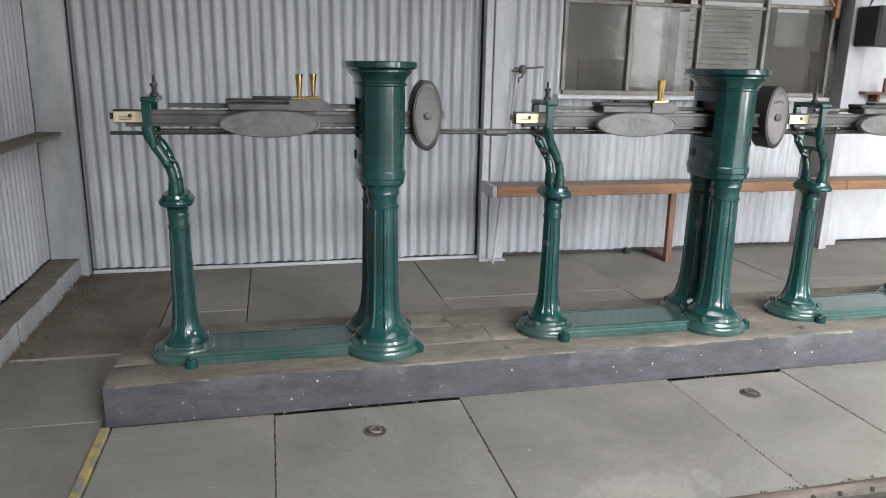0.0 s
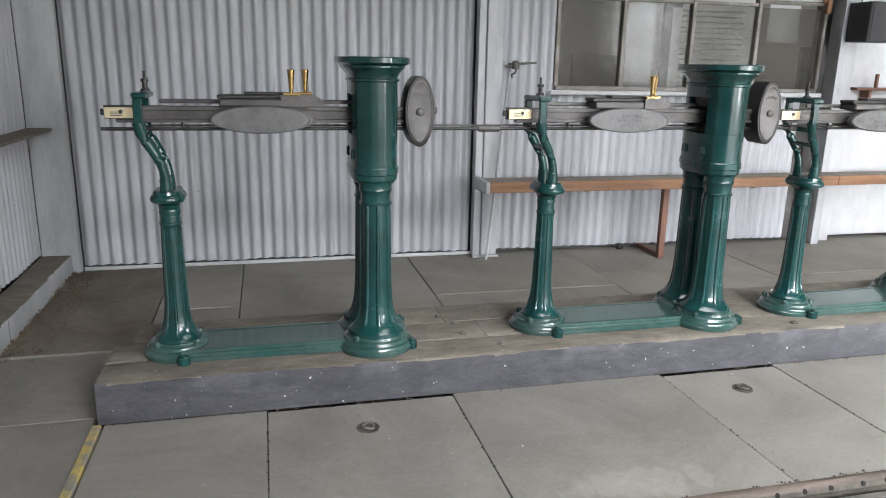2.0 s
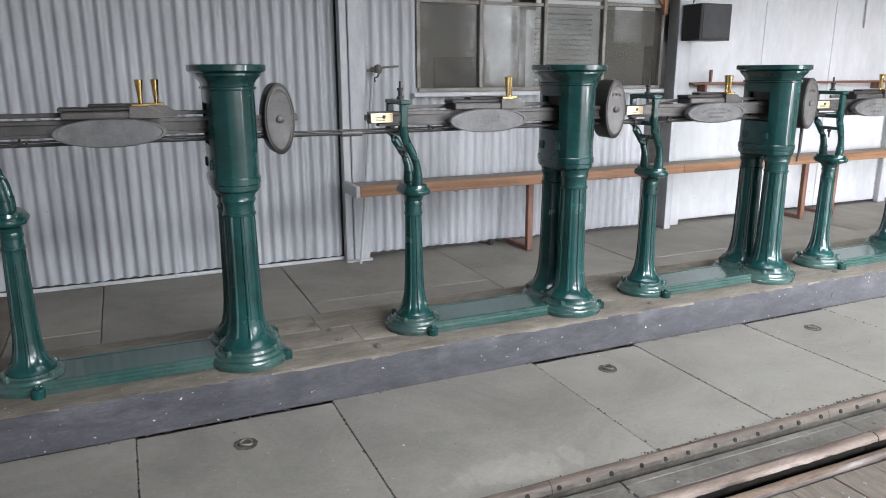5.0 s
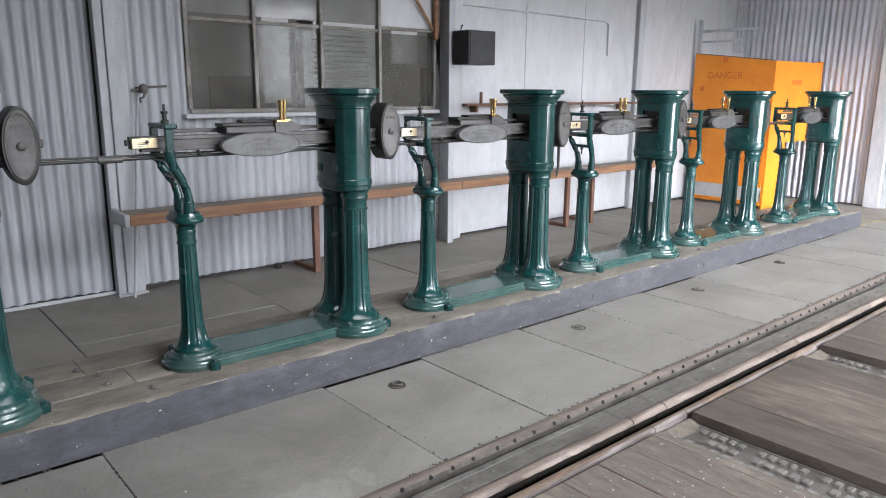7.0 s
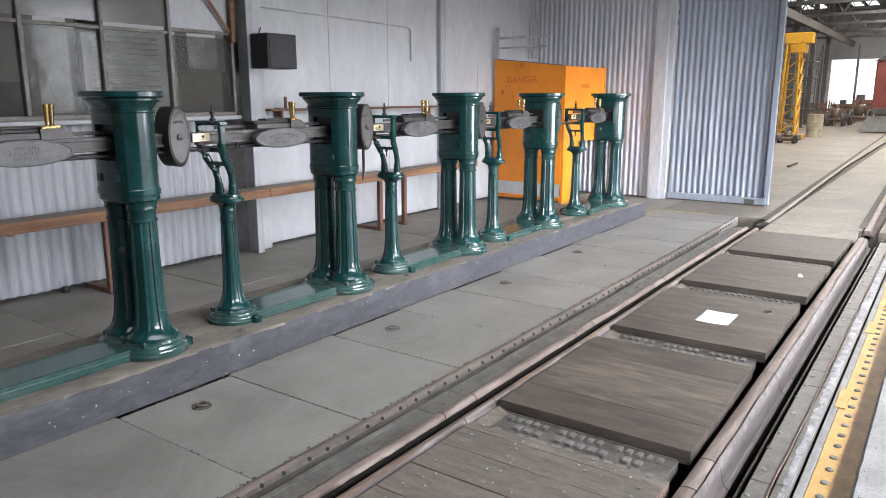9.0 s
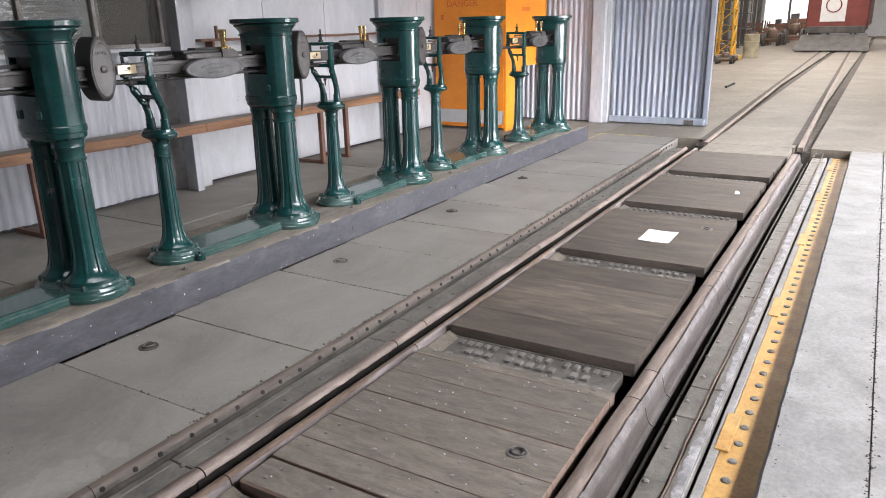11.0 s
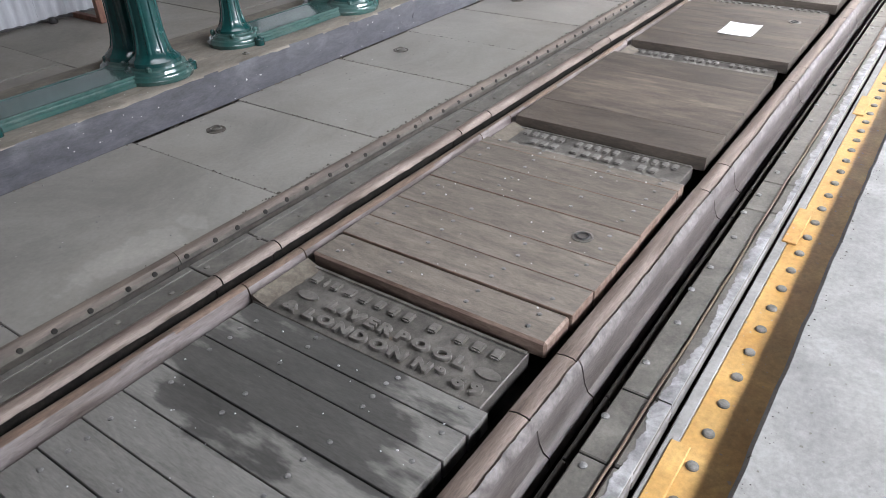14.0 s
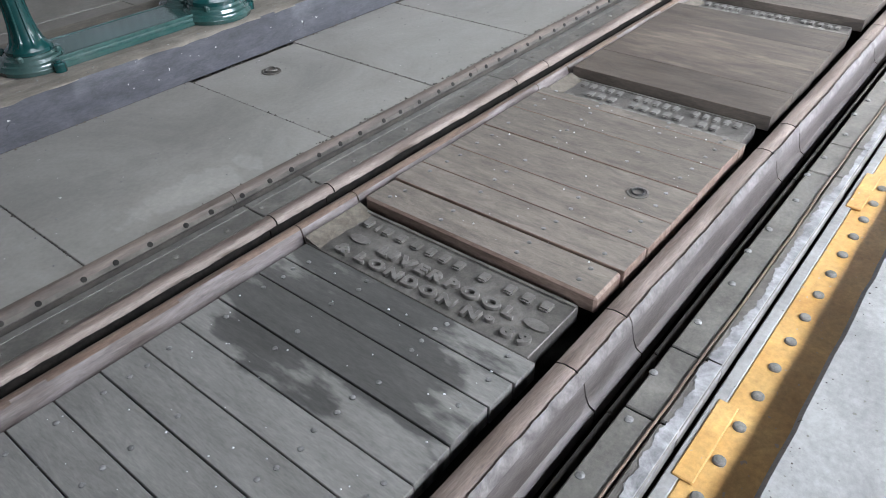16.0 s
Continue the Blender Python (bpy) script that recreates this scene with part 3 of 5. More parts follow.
part("wall_right", box(62, 62.3, -7.2, 4.6, -0.3, 9), WALL_PANEL, far)
part("wall_top", box(62, 62.3, 4.6, 8.1, 4.2, 9), WALL_PANEL, far)
tagged(put("backdrop", box(66, 66.1, -8, 16, -1, 12), DAY, 0), "overbright daylight beyond the far doorway", "backdrop", kind="structure")
tagged(put("far_roof", box(END + 0.2, 62, -7.2, 13.2, 7.6, 7.7), ROOF, 0), "sooty roof of the long shed", "ceiling", kind="structure")
for i in range(9):
    x = 14 + i * 5.4
    tr = tagged(new("roof_truss"), "sooty steel roof truss spanning the shed", "roof truss", "trusses of the long shed", "structure")
    part("bottom_chord", box(x - 0.06, x + 0.06, -7, 13, 5.4, 5.55), DARK_STEEL, tr)
    part("top_chord", box(x - 0.06, x + 0.06, -7, 13, 7.2, 7.35), DARK_STEEL, tr)
    for k in range(10):
        y = -7 + 2 * k
        part("brace", tube([(x, y, 5.5), (x, y + 1, 7.25), (x, y + 2, 5.5)], 0.04, 6), DARK_STEEL, tr)
for i in range(8):
    sky_light = tagged(new("skylight"), "row of small bright panes in the sooty roof", "skylight", "skylights of the long shed", "structure")
    for j in range(5):
        for a in range(3):
            for b in range(2):
                x, y = 17 + i * 5.4 + 1.35 * a, -4.2 + j * 3.1 + 0.9 * b
                part("pane", box(x, x + 0.9, y, y + 0.6, 7.55, 7.59), DAY, sky_light, smooth=0)
for i in range(8):
    x = 14 + i * 5.4
    tagged(put("shed_column", box(x - 0.12, x + 0.12, 6.9, 7.15, 0, 7.2, 0.01), DARK_STEEL), "dark steel column of the long shed", "column", "columns of the long shed", "structure")
tagged(put("crane_beam", box(END + 4, 60, 6.45, 6.65, 4.95, 5.35, 0.02), DARK_RUST), "sooty crane runway beam along the columns", "runway beam", kind="structure")

# ------------------------------------------------------------------ floors
floor = structure("floor", "grey floor slabs and concrete round the weighbridge", "floor")
XS = [-0.752, -0.035, 0.87, 2.03, 2.73, 3.60, 4.34, 5.06, 5.85, 6.62, 7.40, 8.15, 8.93, 9.70, 10.34]
for i, (a, b) in enumerate(zip(XS, XS[1:])):
    gap = 0.022 if i in (1, 3, 5, 7, 9, 11) else 0.0
    part("floor_slab", box(a + 0.002, b - 0.002, 2.142, 3.204 - gap, -0.12, 0.0015 * ((i * 7) % 3 - 1), 0.003), SLAB, floor)
XB = [-0.73, -0.2, 1.15, 2.58, 4.0, 5.42, 6.84, 8.26, 9.7, END]
for i, (a, b) in enumerate(zip(XB, XB[1:])):
    y0 = 3.98 if b < 9.75 else 3.21
    if i % 2:
        part("floor_slab", box(a + 0.002, b - 0.002, y0, WY + 0.05, -0.12, -0.002, 0.003), SLAB_BACK, floor)
    else:
        part("floor_slab", box(a + 0.004, b - 0.004, 4.782, WY + 0.05, -0.12, 0.001, 0.004), SLAB_BACK, floor)
        part("floor_slab", box(a + 0.004, b - 0.004, y0, 4.776, -0.12, -0.003, 0.004), SLAB_BACK, floor)
part("floor_slab", box(-1.66, -0.80, 2.2, 3.275, -0.12, 0.0, 0.002), SLAB, floor)
part("floor_slab", box(-1.66, -0.80, 3.282, 4.08, -0.12, 0.001, 0.002), SLAB_BACK, floor)
part("floor_slab", box(-1.66, -0.735, 4.10, WY + 0.05, -0.12, -0.004, 0.006), EARTH, floor, "brown earthy floor in the corner")
part("floor_slab", box(-1.66, -0.80, 0.9, 2.194, -0.12, 0.0, 0.002), SLAB, floor)
part("edge_strip", box(-1.45, -0.80, 4.083, 4.098, -0.1, 0.012, 0.003), SLAB, floor)
# right of the track: a narrow bay of pale concrete with a broken joint, then the wide floor
rag = bmesh.new()
n_r = 150
top = [[], []]
for i in range(n_r + 1):
    x = -3.0 + 13.07 * i / n_r
    y = 0.050 + 0.006 * noise.noise((x * 9, 1, 2)) + 0.004 * noise.noise((x * 31, 5, 2))
    top[0].append([(x, -0.287, 0.0), (x, y - 0.012, 0.0), (x, y, -0.012), (x, y - 0.004 + 0.006 * noise.noise((x * 14, 3, 7)), -0.16)][::-1])
add(rag, loft(top[0], cap=False, closed=False))
part("concrete_strip", rag, CONCRETE, floor, "pale sunlit concrete beside the pit")
part("concrete_floor", box(-6, 10.07, -8.5, -0.293, -0.2, -0.001), CONCRETE, floor, "pale concrete floor")
part("concrete_floor", box(10.073, END + 60, -8.5, 0.48, -0.2, 0.0, 0.003), CONCRETE_FAR, floor)
part("concrete_floor", box(10.073, END + 60, 0.66, 1.68, -0.2, -0.002, 0.003), CONCRETE_FAR, floor)
part("concrete_floor", box(10.36, END + 60, 1.86, 3.2, -0.2, 0.0, 0.003), CONCRETE_FAR, floor)
part("concrete_floor", box(END + 0.005, END + 60, 3.205, 13, -0.2, -0.002, 0.003), CONCRETE_FAR, floor)
part("flange_groove", box(10.07, END + 60, 0.48, 0.66, -0.24, -0.05), SUB, floor)
part("flange_groove", box(10.07, END + 60, 1.68, 1.86, -0.24, -0.05), SUB, floor)
part("concrete_floor", box(-6, -1.66, -0.29, 6, -0.2, -0.002), SLAB, floor)
part("concrete_floor", box(-6, -3.0, -0.29, 2.2, -0.2, -0.001), SLAB, floor)
tagged(put("painted_edge", box(-0.797, -0.757, 1.9, 3.19, -0.1, 0.012, 0.004), YELLOW_WORN), "timber edge strip with worn yellow paint", "edge strip", kind="structure")
tagged(put("painted_line", box(9.75, 10.33, 3.21, 3.245, 0.001, 0.006, 0.002), YELLOW_WORN), "worn yellow edge line on the floor", "floor line", kind="structure")
tagged(put("painted_line", box(10.27, 10.33, 2.5, 3.205, 0.001, 0.006, 0.002), YELLOW_WORN), "worn yellow edge line on the floor", "floor line", kind="structure")
for x, y, r in ((0.408, 2.94, 0.045), (2.37, 2.96, 0.045), (3.95, 2.95, 0.045), (5.5, 2.94, 0.045), (7.02, 2.96, 0.045)):
    ring = thing("lifting_ring", "rusted iron lifting ring sunk in the floor slab", "lifting ring", (x, y, 0.003), "lifting rings in the slabs")
    # Socket lies flush; its dark tone stands in for the hole's shade.
    part("socket", loft([[(k * r * (1.15 + 0.12 * noise.noise((q * 0.9, x, 3))) * math.cos(q * 0.3142), k * r * (1.15 + 0.12 * noise.noise((q * 0.9, x, 3))) * math.sin(q * 0.3142), z) for q in range(20)] for k, z in ((1.0, -0.003), (1.0, 0.0), (0.86, 0.001), (0.8, -0.002))]), SUB, ring)
    part("ring", tube([(r * 0.62 * math.cos(k * 0.5236), r * 0.62 * math.sin(k * 0.5236), 0.006 + 0.004 * math.sin(k)) for k in range(12)], 0.005, 6), CAST, ring)

# ------------------------------------------------------------------ window in the back wall
win = tagged(new("window_1"), "large dirty workshop window with weathered frame", "window", kind="structure")
WX = [2.43, 3.03, 3.69, 4.345, 5.04]
part("window_sill", box(2.36, 5.06, WY - 0.09, WY + 0.05, 1.378, 1.415, 0.006), WALL_PANEL, win, "white painted sill")
part("window_frame", box(2.432, 5.05, WY - 0.02, WY + 0.05, 1.416, 1.45, 0.004), FRAME, win)
part("window_frame", box(2.432, 5.05, WY - 0.02, WY + 0.05, 2.9, 2.95, 0.004), FRAME, win)
for x in WX:
    part("mullion", box(x - 0.017, x + 0.017, WY - 0.025, WY + 0.045, 1.452, 2.898, 0.004), FRAME, win)
for a, b in zip(WX, WX[1:]):
    part("transom", box(a + 0.019, b - 0.019, WY - 0.018, WY + 0.03, 2.16 + 0.03 * (a > 4), 2.19 + 0.03 * (a > 4), 0.004), FRAME, win)
    for z0, z1 in ((1.452, 2.158), (2.225, 2.898)):
        if a > 4 and z0 > 2:
            part("blanking_panel", box(a + 0.019, b - 0.019, WY + 0.0, WY + 0.02, z0, z1), WALL_PANEL, win, "painted blank panel")
            continue
        g = part("pane", box(a + 0.018, b - 0.018, WY + 0.012, WY + 0.016, z0, z1), GLASS_BLIND if z0 > 2 else GLASS, win)
        g.visible_shadow = False
brace = tagged(new("window_prop"), "rust-brown timber prop and brace beside the window", "prop", kind="structure")
part("upright", box(5.005, 5.05, WY - 0.07, WY - 0.028, 2.12, 4.2, 0.004), ORANGE_WOOD, brace)
part("brace", tube([(4.99, WY - 0.05, 2.22), (4.4, WY - 0.05, 2.95)], 0.016, 6), ORANGE_WOOD, brace)

# what shows through the dirty panes: added room, glowing panels for pale patches and reflections
annex = structure("annex", "added room with glowing wall and patches behind the dirty window", "backdrop")
part("backdrop_wall", box(1.8, 8.6, 7.9, 8.0, -0.3, 4.4), glow_mat("glowing_room_wall", (0.92, 0.9, 0.86), 0.085), annex, smooth=0)
# Top and ends added to keep sky light out of the room.
part("annex_roof", box(1.8, 8.6, WY + 0.13, 7.9, 4.3, 4.4), SLAB, annex)
part("annex_wall", box(1.7, 1.8, WY + 0.13, 8.0, -0.3, 4.4), SLAB, annex)
part("annex_wall", box(8.6, 8.7, WY + 0.13, 8.0, -0.3, 4.4), SLAB, annex)
part("annex_floor", box(1.8, 8.6, WY + 0.13, 7.9, -0.3, -0.2), SLAB, annex)
BRIGHT = glow_mat("glowing_pane_patch", (0.95, 0.97, 1.0), 0.30)
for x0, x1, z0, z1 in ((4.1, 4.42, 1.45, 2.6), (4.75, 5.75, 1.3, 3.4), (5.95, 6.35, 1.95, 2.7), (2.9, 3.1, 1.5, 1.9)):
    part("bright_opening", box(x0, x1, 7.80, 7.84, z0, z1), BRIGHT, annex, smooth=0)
for x0, x1, z0, z1 in ((4.5, 4.72, 1.2, 3.2), (6.4, 7.2, 0.9, 1.9), (3.4, 3.95, 1.2, 1.75)):
    part("dark_board", box(x0, x1, 7.74, 7.79, z0, z1), FRAME, annex, smooth=0)
# Glowing panel added to brighten the blind from behind.
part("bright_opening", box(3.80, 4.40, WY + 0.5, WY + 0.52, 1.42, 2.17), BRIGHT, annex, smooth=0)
blind = thing("slatted_blind", "white slatted blind behind the dirty glass", "blind", (0, 0, 0))
for k in range(15):
    part("slat", box(3.78, 4.42, WY + 0.30, WY + 0.325, 1.45 + 0.048 * k, 1.466 + 0.048 * k), WALL_PANEL, blind, smooth=0)

# ------------------------------------------------------------------ plinth under the machines
pl = thing("timber_plinth", "long timber plinth with slate-grey painted face", "plinth", (0, 0, 0))


for x0, x1, y0, y1 in ((-0.775, 1.09, 3.207, 3.45), (1.0905, 5.3, 3.207, 3.45), (5.3015, 9.695, 3.207, 3.45),
                       (-0.77, 1.12, 3.453, 3.70), (1.124, 4.3, 3.453, 3.70), (4.304, 9.69, 3.453, 3.70),
                       (-0.69, 0.95, 3.703, 3.972), (0.954, 5.9, 3.703, 3.972), (5.904, 9.69, 3.703, 3.972)):
    front = y0 < 3.3
    part("timber", worn_timber(x0, x1, y0, y1, 0.0, B - 0.002, "x", 0.008 if front else 0.004), [PLINTH_TOP, PLINTH_PAINT if front else PLINTH_TOP], pl)
for x, y in ((0.93, 3.78), (1.0, 3.66), (1.0, 3.5), (1.16, 3.32), (2.93, 3.3), (4.6, 3.33), (6.1, 3.3)):
    part("bolt", lathe([(0.022, B - 0.002), (0.022, B + 0.006), (0.012, B + 0.008), (0.011, B + 0.016)], x, y, 8), CAST, pl)
for x, z in ((0.33, 0.13), (-0.42, 0.09), (1.148, 0.09), (2.85, 0.075), (4.45, 0.08), (6.05, 0.08)):
    part("bolt", tube([(x, 3.21, z), (x, 3.2035, z)], 0.022, 10), PLINTH_PAINT, pl)

# ------------------------------------------------------------------ weighing machines
def lobe(off, s, y0=0.085, r=0.110, facets=5):
    """Half round in plan of narrow-edged flats, from +x to -x (s = 1) or back (s = -1)."""
    pts = []
    for k in range(facets + 1):
        for d in (-0.05, 0.05):
            a = math.pi * k / facets + d
            if -0.01 < a < math.pi + 0.01 or k in (0, facets):
                a = min(max(a, 0.0), math.pi)
                q = (r + off) * (1.012 if 0 < k < facets else 1.0)
                pts.append((s * q * math.cos(a), s * (y0 + q * math.sin(a))))
    return pts[1:-1]


def stadium(off):
    return lobe(off, 1) + lobe(off, -1)


def stack(levels, bm=None):
    return loft([[(x, y, z) for x, y in stadium(o)] for o, z in levels], bm)


def ellipse_plate(cx, cz, a, b, y0, y1, bm=None, seg=32, lip=0.0):
    rings = []
    for k, y in ((1.0, y1), (1.0, y0 + 0.006), (0.965, y0)) if not lip else ((1, y1), (1, y0 + 0.004), (0.975, y0), (0.93, y0), (0.91, y0 + lip)):
        rings.append([(cx + a * k * math.cos(2 * math.pi * i / seg), y, cz + b * (k if k == 1 else k - 0.03) * math.sin(2 * math.pi * i / seg)) for i in range(seg)])
    return loft(rings, bm)


def weighing_machine(at):
    t = thing("weighing_machine", "dark green enamelled cast iron steelyard weighing machine on the plinth", "weighing machine", at, "row of weighing machines")
    # base: three steps
    steps = ((0.163, 0.0), (0.164, 0.016), (0.160, 0.021), (0.153, 0.023), (0.153, 0.033), (0.149, 0.037), (0.141, 0.039), (0.141, 0.047), (0.137, 0.051), (0.120, 0.052), (0.117, 0.049))
    bm = loft([[(-0.965, -w, z), (0.0, -w, z), (0.0, w, z), (-0.965, w, z)] for w, z in steps])
    part("base_plate", bm, GREEN_PLATE, t, "dusty green stepped base plate")
    part("post_foot", lathe([(0.165, 0), (0.168, 0.02), (0.16, 0.026), (0.155, 0.04), (0.142, 0.046), (0.137, 0.06), (0.12, 0.066), (0.115, 0.075), (0.09, 0.078)], -0.965, 0, 40), GREEN_PLATE, t)
    for cy in (-0.1, 0.1):
        part("column_foot", lathe([(0.19, 0), (0.194, 0.02), (0.187, 0.026), (0.182, 0.04), (0.168, 0.046), (0.162, 0.06), (0.147, 0.066), (0.143, 0.08), (0.11, 0.083)], 0, cy, 40), GREEN_PLATE, t)
    for x, y in ((-0.93, -0.178), (-0.93, 0.178), (0.17, -0.175), (0.17, 0.175)):
        part("lug", lathe([(0.03, 0), (0.031, 0.035), (0.024, 0.042), (0.012, 0.044), (0.011, 0.054)], x, y, 14), GREEN, t)
    for k in range(4):
        a = math.pi / 4 + k * math.pi / 2
        part("foot_bolt", lathe([(0.016, 0.06), (0.016, 0.078), (0.008, 0.086)], -0.965 + 0.128 * math.cos(a), 0.128 * math.sin(a), 8), GREEN_PLATE, t)
        for cy in (-0.085, 0.085):
            part("foot_bolt", lathe([(0.016, 0.06), (0.016, 0.082), (0.008, 0.09)], 0.155 * math.cos(a), cy + 0.155 * math.sin(a), 8), GREEN_PLATE, t)
    # slender post with its collar
    post = part("post", lathe([(0.105, 0.075), (0.104, 0.09), (0.092, 0.10), (0.08, 0.12), (0.068, 0.16), (0.06, 0.21), (0.056, 0.28), (0.053, 0.4), (0.048, 0.6), (0.0475, 0.63), (0.047, 0.641), (0.05, 0.645), (0.05, 0.655), (0.0465, 0.659), (0.045, 0.70)], -0.965, 0, 96, 8, 0.10, (0.11, 0.64)), GREEN, t)
    rings = []
    for r, z in ((0.046, 0.69), (0.05, 0.705), (0.047, 0.72), (0.05, 0.742), (0.06, 0.754), (0.074, 0.764), (0.077, 0.772), (0.077, 0.782), (0.07, 0.792), (0.062, 0.798), (0.058, 0.812), (0.04, 0.816)):
        k = 0.045 * min(1.0, max(0.0, (z - 0.735) / 0.03))
        rings.append([(-0.965 + r * math.cos(q), r * math.sin(q) + (k if math.sin(q) > 0 else -k), z) for q in [(i + 0.5) * math.pi / 12 for i in range(24)]])
    part("collar", loft(rings), GREEN, post)
    # swan-neck fork: two arms that part sideways
    fork = part("fork", box(-1.03, -0.995, -0.072, 0.072, 0.99, 1.012, 0.004), GREEN, t)
    part("drop_screw", lathe([(0.006, 0.935), (0.006, 0.972), (0.013, 0.974), (0.013, 0.989)], -1.012, 0, 10), BLACK_IRON, fork)
    for s in (-1, 1):
        pts = [(-0.965, 0.066 * s, 0.80), (-0.965, 0.068 * s, 0.87), (-0.968, 0.07 * s, 0.905), (-0.978, 0.073 * s, 0.94), (-0.992, 0.078 * s, 0.972), (-1.010, 0.083 * s, 1.005), (-1.032, 0.09 * s, 1.042), (-1.050, 0.097 * s, 1.08), (-1.057, 0.102 * s, 1.13)]
        part("arm", tube(pts, [0.026, 0.023, 0.021, 0.021, 0.022, 0.022, 0.023, 0.025, 0.026], 14), GREEN, fork)
        part("socket", lathe([(0.027, 0.815), (0.029, 0.83), (0.026, 0.85), (0.027, 0.868), (0.02, 0.875)], -0.965, 0.066 * s, 14), GREEN, fork)
    guide = part("guide_frame", box(-1.076, -1.012, -0.118, 0.118, 1.234, 1.258, 0.006), GREEN, t)
    for s in (-1, 1):
        part("upright", box(-1.072, -1.034, s * 0.104 - 0.014, s * 0.104 + 0.014, 1.08, 1.233, 0.004), GREEN, guide)
    part("sill", box(-1.076, -1.034, -0.092, 0.092, 1.075, 1.10, 0.004), GREEN, guide)
    part("screw", lathe([(0.02, 1.26), (0.02, 1.27), (0.011, 1.275), (0.011, 1.30), (0.017, 1.302), (0.017, 1.315), (0.006, 1.318), (0.006, 1.35)], -1.03, 0, 12), BLACK_IRON, guide, "dark iron screw")
    # fluted twin columns
    for cy in (-0.105, 0.105):
        part("column", lathe([(0.14, 0.08), (0.137, 0.10), (0.118, 0.115), (0.102, 0.14), (0.090, 0.19), (0.083, 0.25), (0.079, 0.34), (0.077, 0.5), (0.074, 0.7), (0.073, 0.735), (0.073, 0.7355), (0.078, 0.738), (0.079, 0.748), (0.073, 0.752), (0.072, 0.79), (0.077, 0.80), (0.082, 0.812), (0.078, 0.825), (0.085, 0.85)], 0, cy, 96, 8, 0.10, (0.12, 0.735)), GREEN, t)
    head = part("head", stack([(-0.03, 0.838), (-0.012, 0.845), (0.0, 0.86), (0.001, 0.882), (0.006, 0.888), (0.006, 0.915), (0.001, 0.921), (0.0, 0.95), (0.0, 1.055), (0.0, 1.07)]), GREEN, t)
    for s in (-1, 1):
        rings = []
        for z in (1.071, 1.26):
            ring = [(x, y, z) for x, y in lobe(0, s)]
            ring += [(-s * 0.104, s * 0.084, z), (-s * 0.085, s * 0.09, z), (s * 0.085, s * 0.09, z), (s * 0.104, s * 0.084, z)]
            rings.append(ring)
        part("cheek", loft(rings), GREEN, head)
        part("boss", box(-0.118, -0.10, s * 0.085 - 0.02, s * 0.085 + 0.02, 0.955, 1.0, 0.005), GREEN, head)
    part("crown", stack([(0.0, 1.26), (0.0, 1.318), (0.01, 1.323), (0.01, 1.331), (0.002, 1.336), (0.003, 1.345), (0.012, 1.36), (0.03, 1.378), (0.036, 1.384), (0.036, 1.392), (0.047, 1.398), (0.056, 1.402), (0.06, 1.405), (0.06, 1.428), (0.054, 1.432), (0.035, 1.432), (0.03, 1.41)]), GREEN, head)
    # dark bearing that carries the beam inside the head
    bearing = part("bearing", box(-0.082, 0.082, -0.082, 0.082, 1.205, 1.275, 0.008), BLACK_IRON, t, "dark iron bearing inside the head")
    part("bearing_seat", box(-0.088, 0.088, -0.084, 0.084, 1.068, 1.112, 0.01), BLACK_IRON, bearing)
    for s in (-1, 1):
        part("hanger", box(-0.05, 0.05, s * 0.052 - 0.016, s * 0.052 + 0.016, 1.10, 1.22, 0.004), BLACK_IRON, bearing)
    # steelyard beam: web and flanges
    bm = box(-1.16, 0.28, -0.009, 0.009, 1.125, 1.195)
    box(-1.16, 0.28, -0.02, 0.02, 1.176, 1.197, 0.003, bm)
    box(-1.16, 0.28, -0.02, 0.02, 1.122, 1.138, 0.003, bm)
    beam = part("steelyard_beam", bm, IRON, t, "dark iron graduated beam")
    part("back_bar", box(-0.98, -0.02, 0.045, 0.06, 1.205, 1.225, 0.003), IRON, beam)
    part("end_weight", box(-1.225, -1.1, -0.026, 0.03, 1.138, 1.198, 0.016, seg=2), BLACK_IRON, beam, "black iron end block")
    part("name_plate", box(-1.205, -1.085, -0.036, -0.028, 1.142, 1.19, 0.002), BRASS_PALE, beam, "pale brass plate")
    part("plate_notch", lathe([(0.009, 0), (0.009, 0.004), (0.004, 0.006)], 0, 0, 8), BLACK_IRON, beam)
    notch = beam.children[-1]
    notch.location, notch.rotation_euler = (-1.135, -0.036, 1.172), (math.pi / 2, 0, 0)
    for z in (1.152, 1.16, 1.168):
        part("mark", box(-1.18, -1.13, -0.0375, -0.036, z, z + 0.003), BLACK_IRON, beam, smooth=0)
    part("stop_hook", tube([(-0.88, -0.02, 1.122), (-0.875, -0.02, 1.10), (-0.86, -0.02, 1.092), (-0.85, -0.02, 1.103)], 0.008, 8), BLACK_IRON, beam)
    # sliding poise
    poise = part("poise", box(-0.71, -0.33, -0.065, 0.065, 1.198, 1.232, 0.006), IRON, t, "cast iron sliding poise with an oval name plate")
    part("oval_plate", ellipse_plate(-0.52, 1.14, 0.232, 0.063, -0.098, -0.058, lip=0.004), BRIGHT_IRON, poise, "grey cast oval plate with raised worn letters")
    for z, w, n in ((1.166, 0.24, 18), (1.14, 0.15, 9), (1.114, 0.12, 8)):
        for k in range(n):
            x = -0.52 - w / 2 + w * (k + 0.5) / n
            if k % 5 != 4 or n < 10:
                zz = z - 1.6 * (x + 0.52) ** 2 * (1 if z > 1.15 else 0)
                part("raised_mark", box(x - w / n * 0.34, x + w / n * 0.34, -0.0965, -0.093, zz - 0.006, zz + 0.006), BRIGHT_IRON, poise, smooth=0)
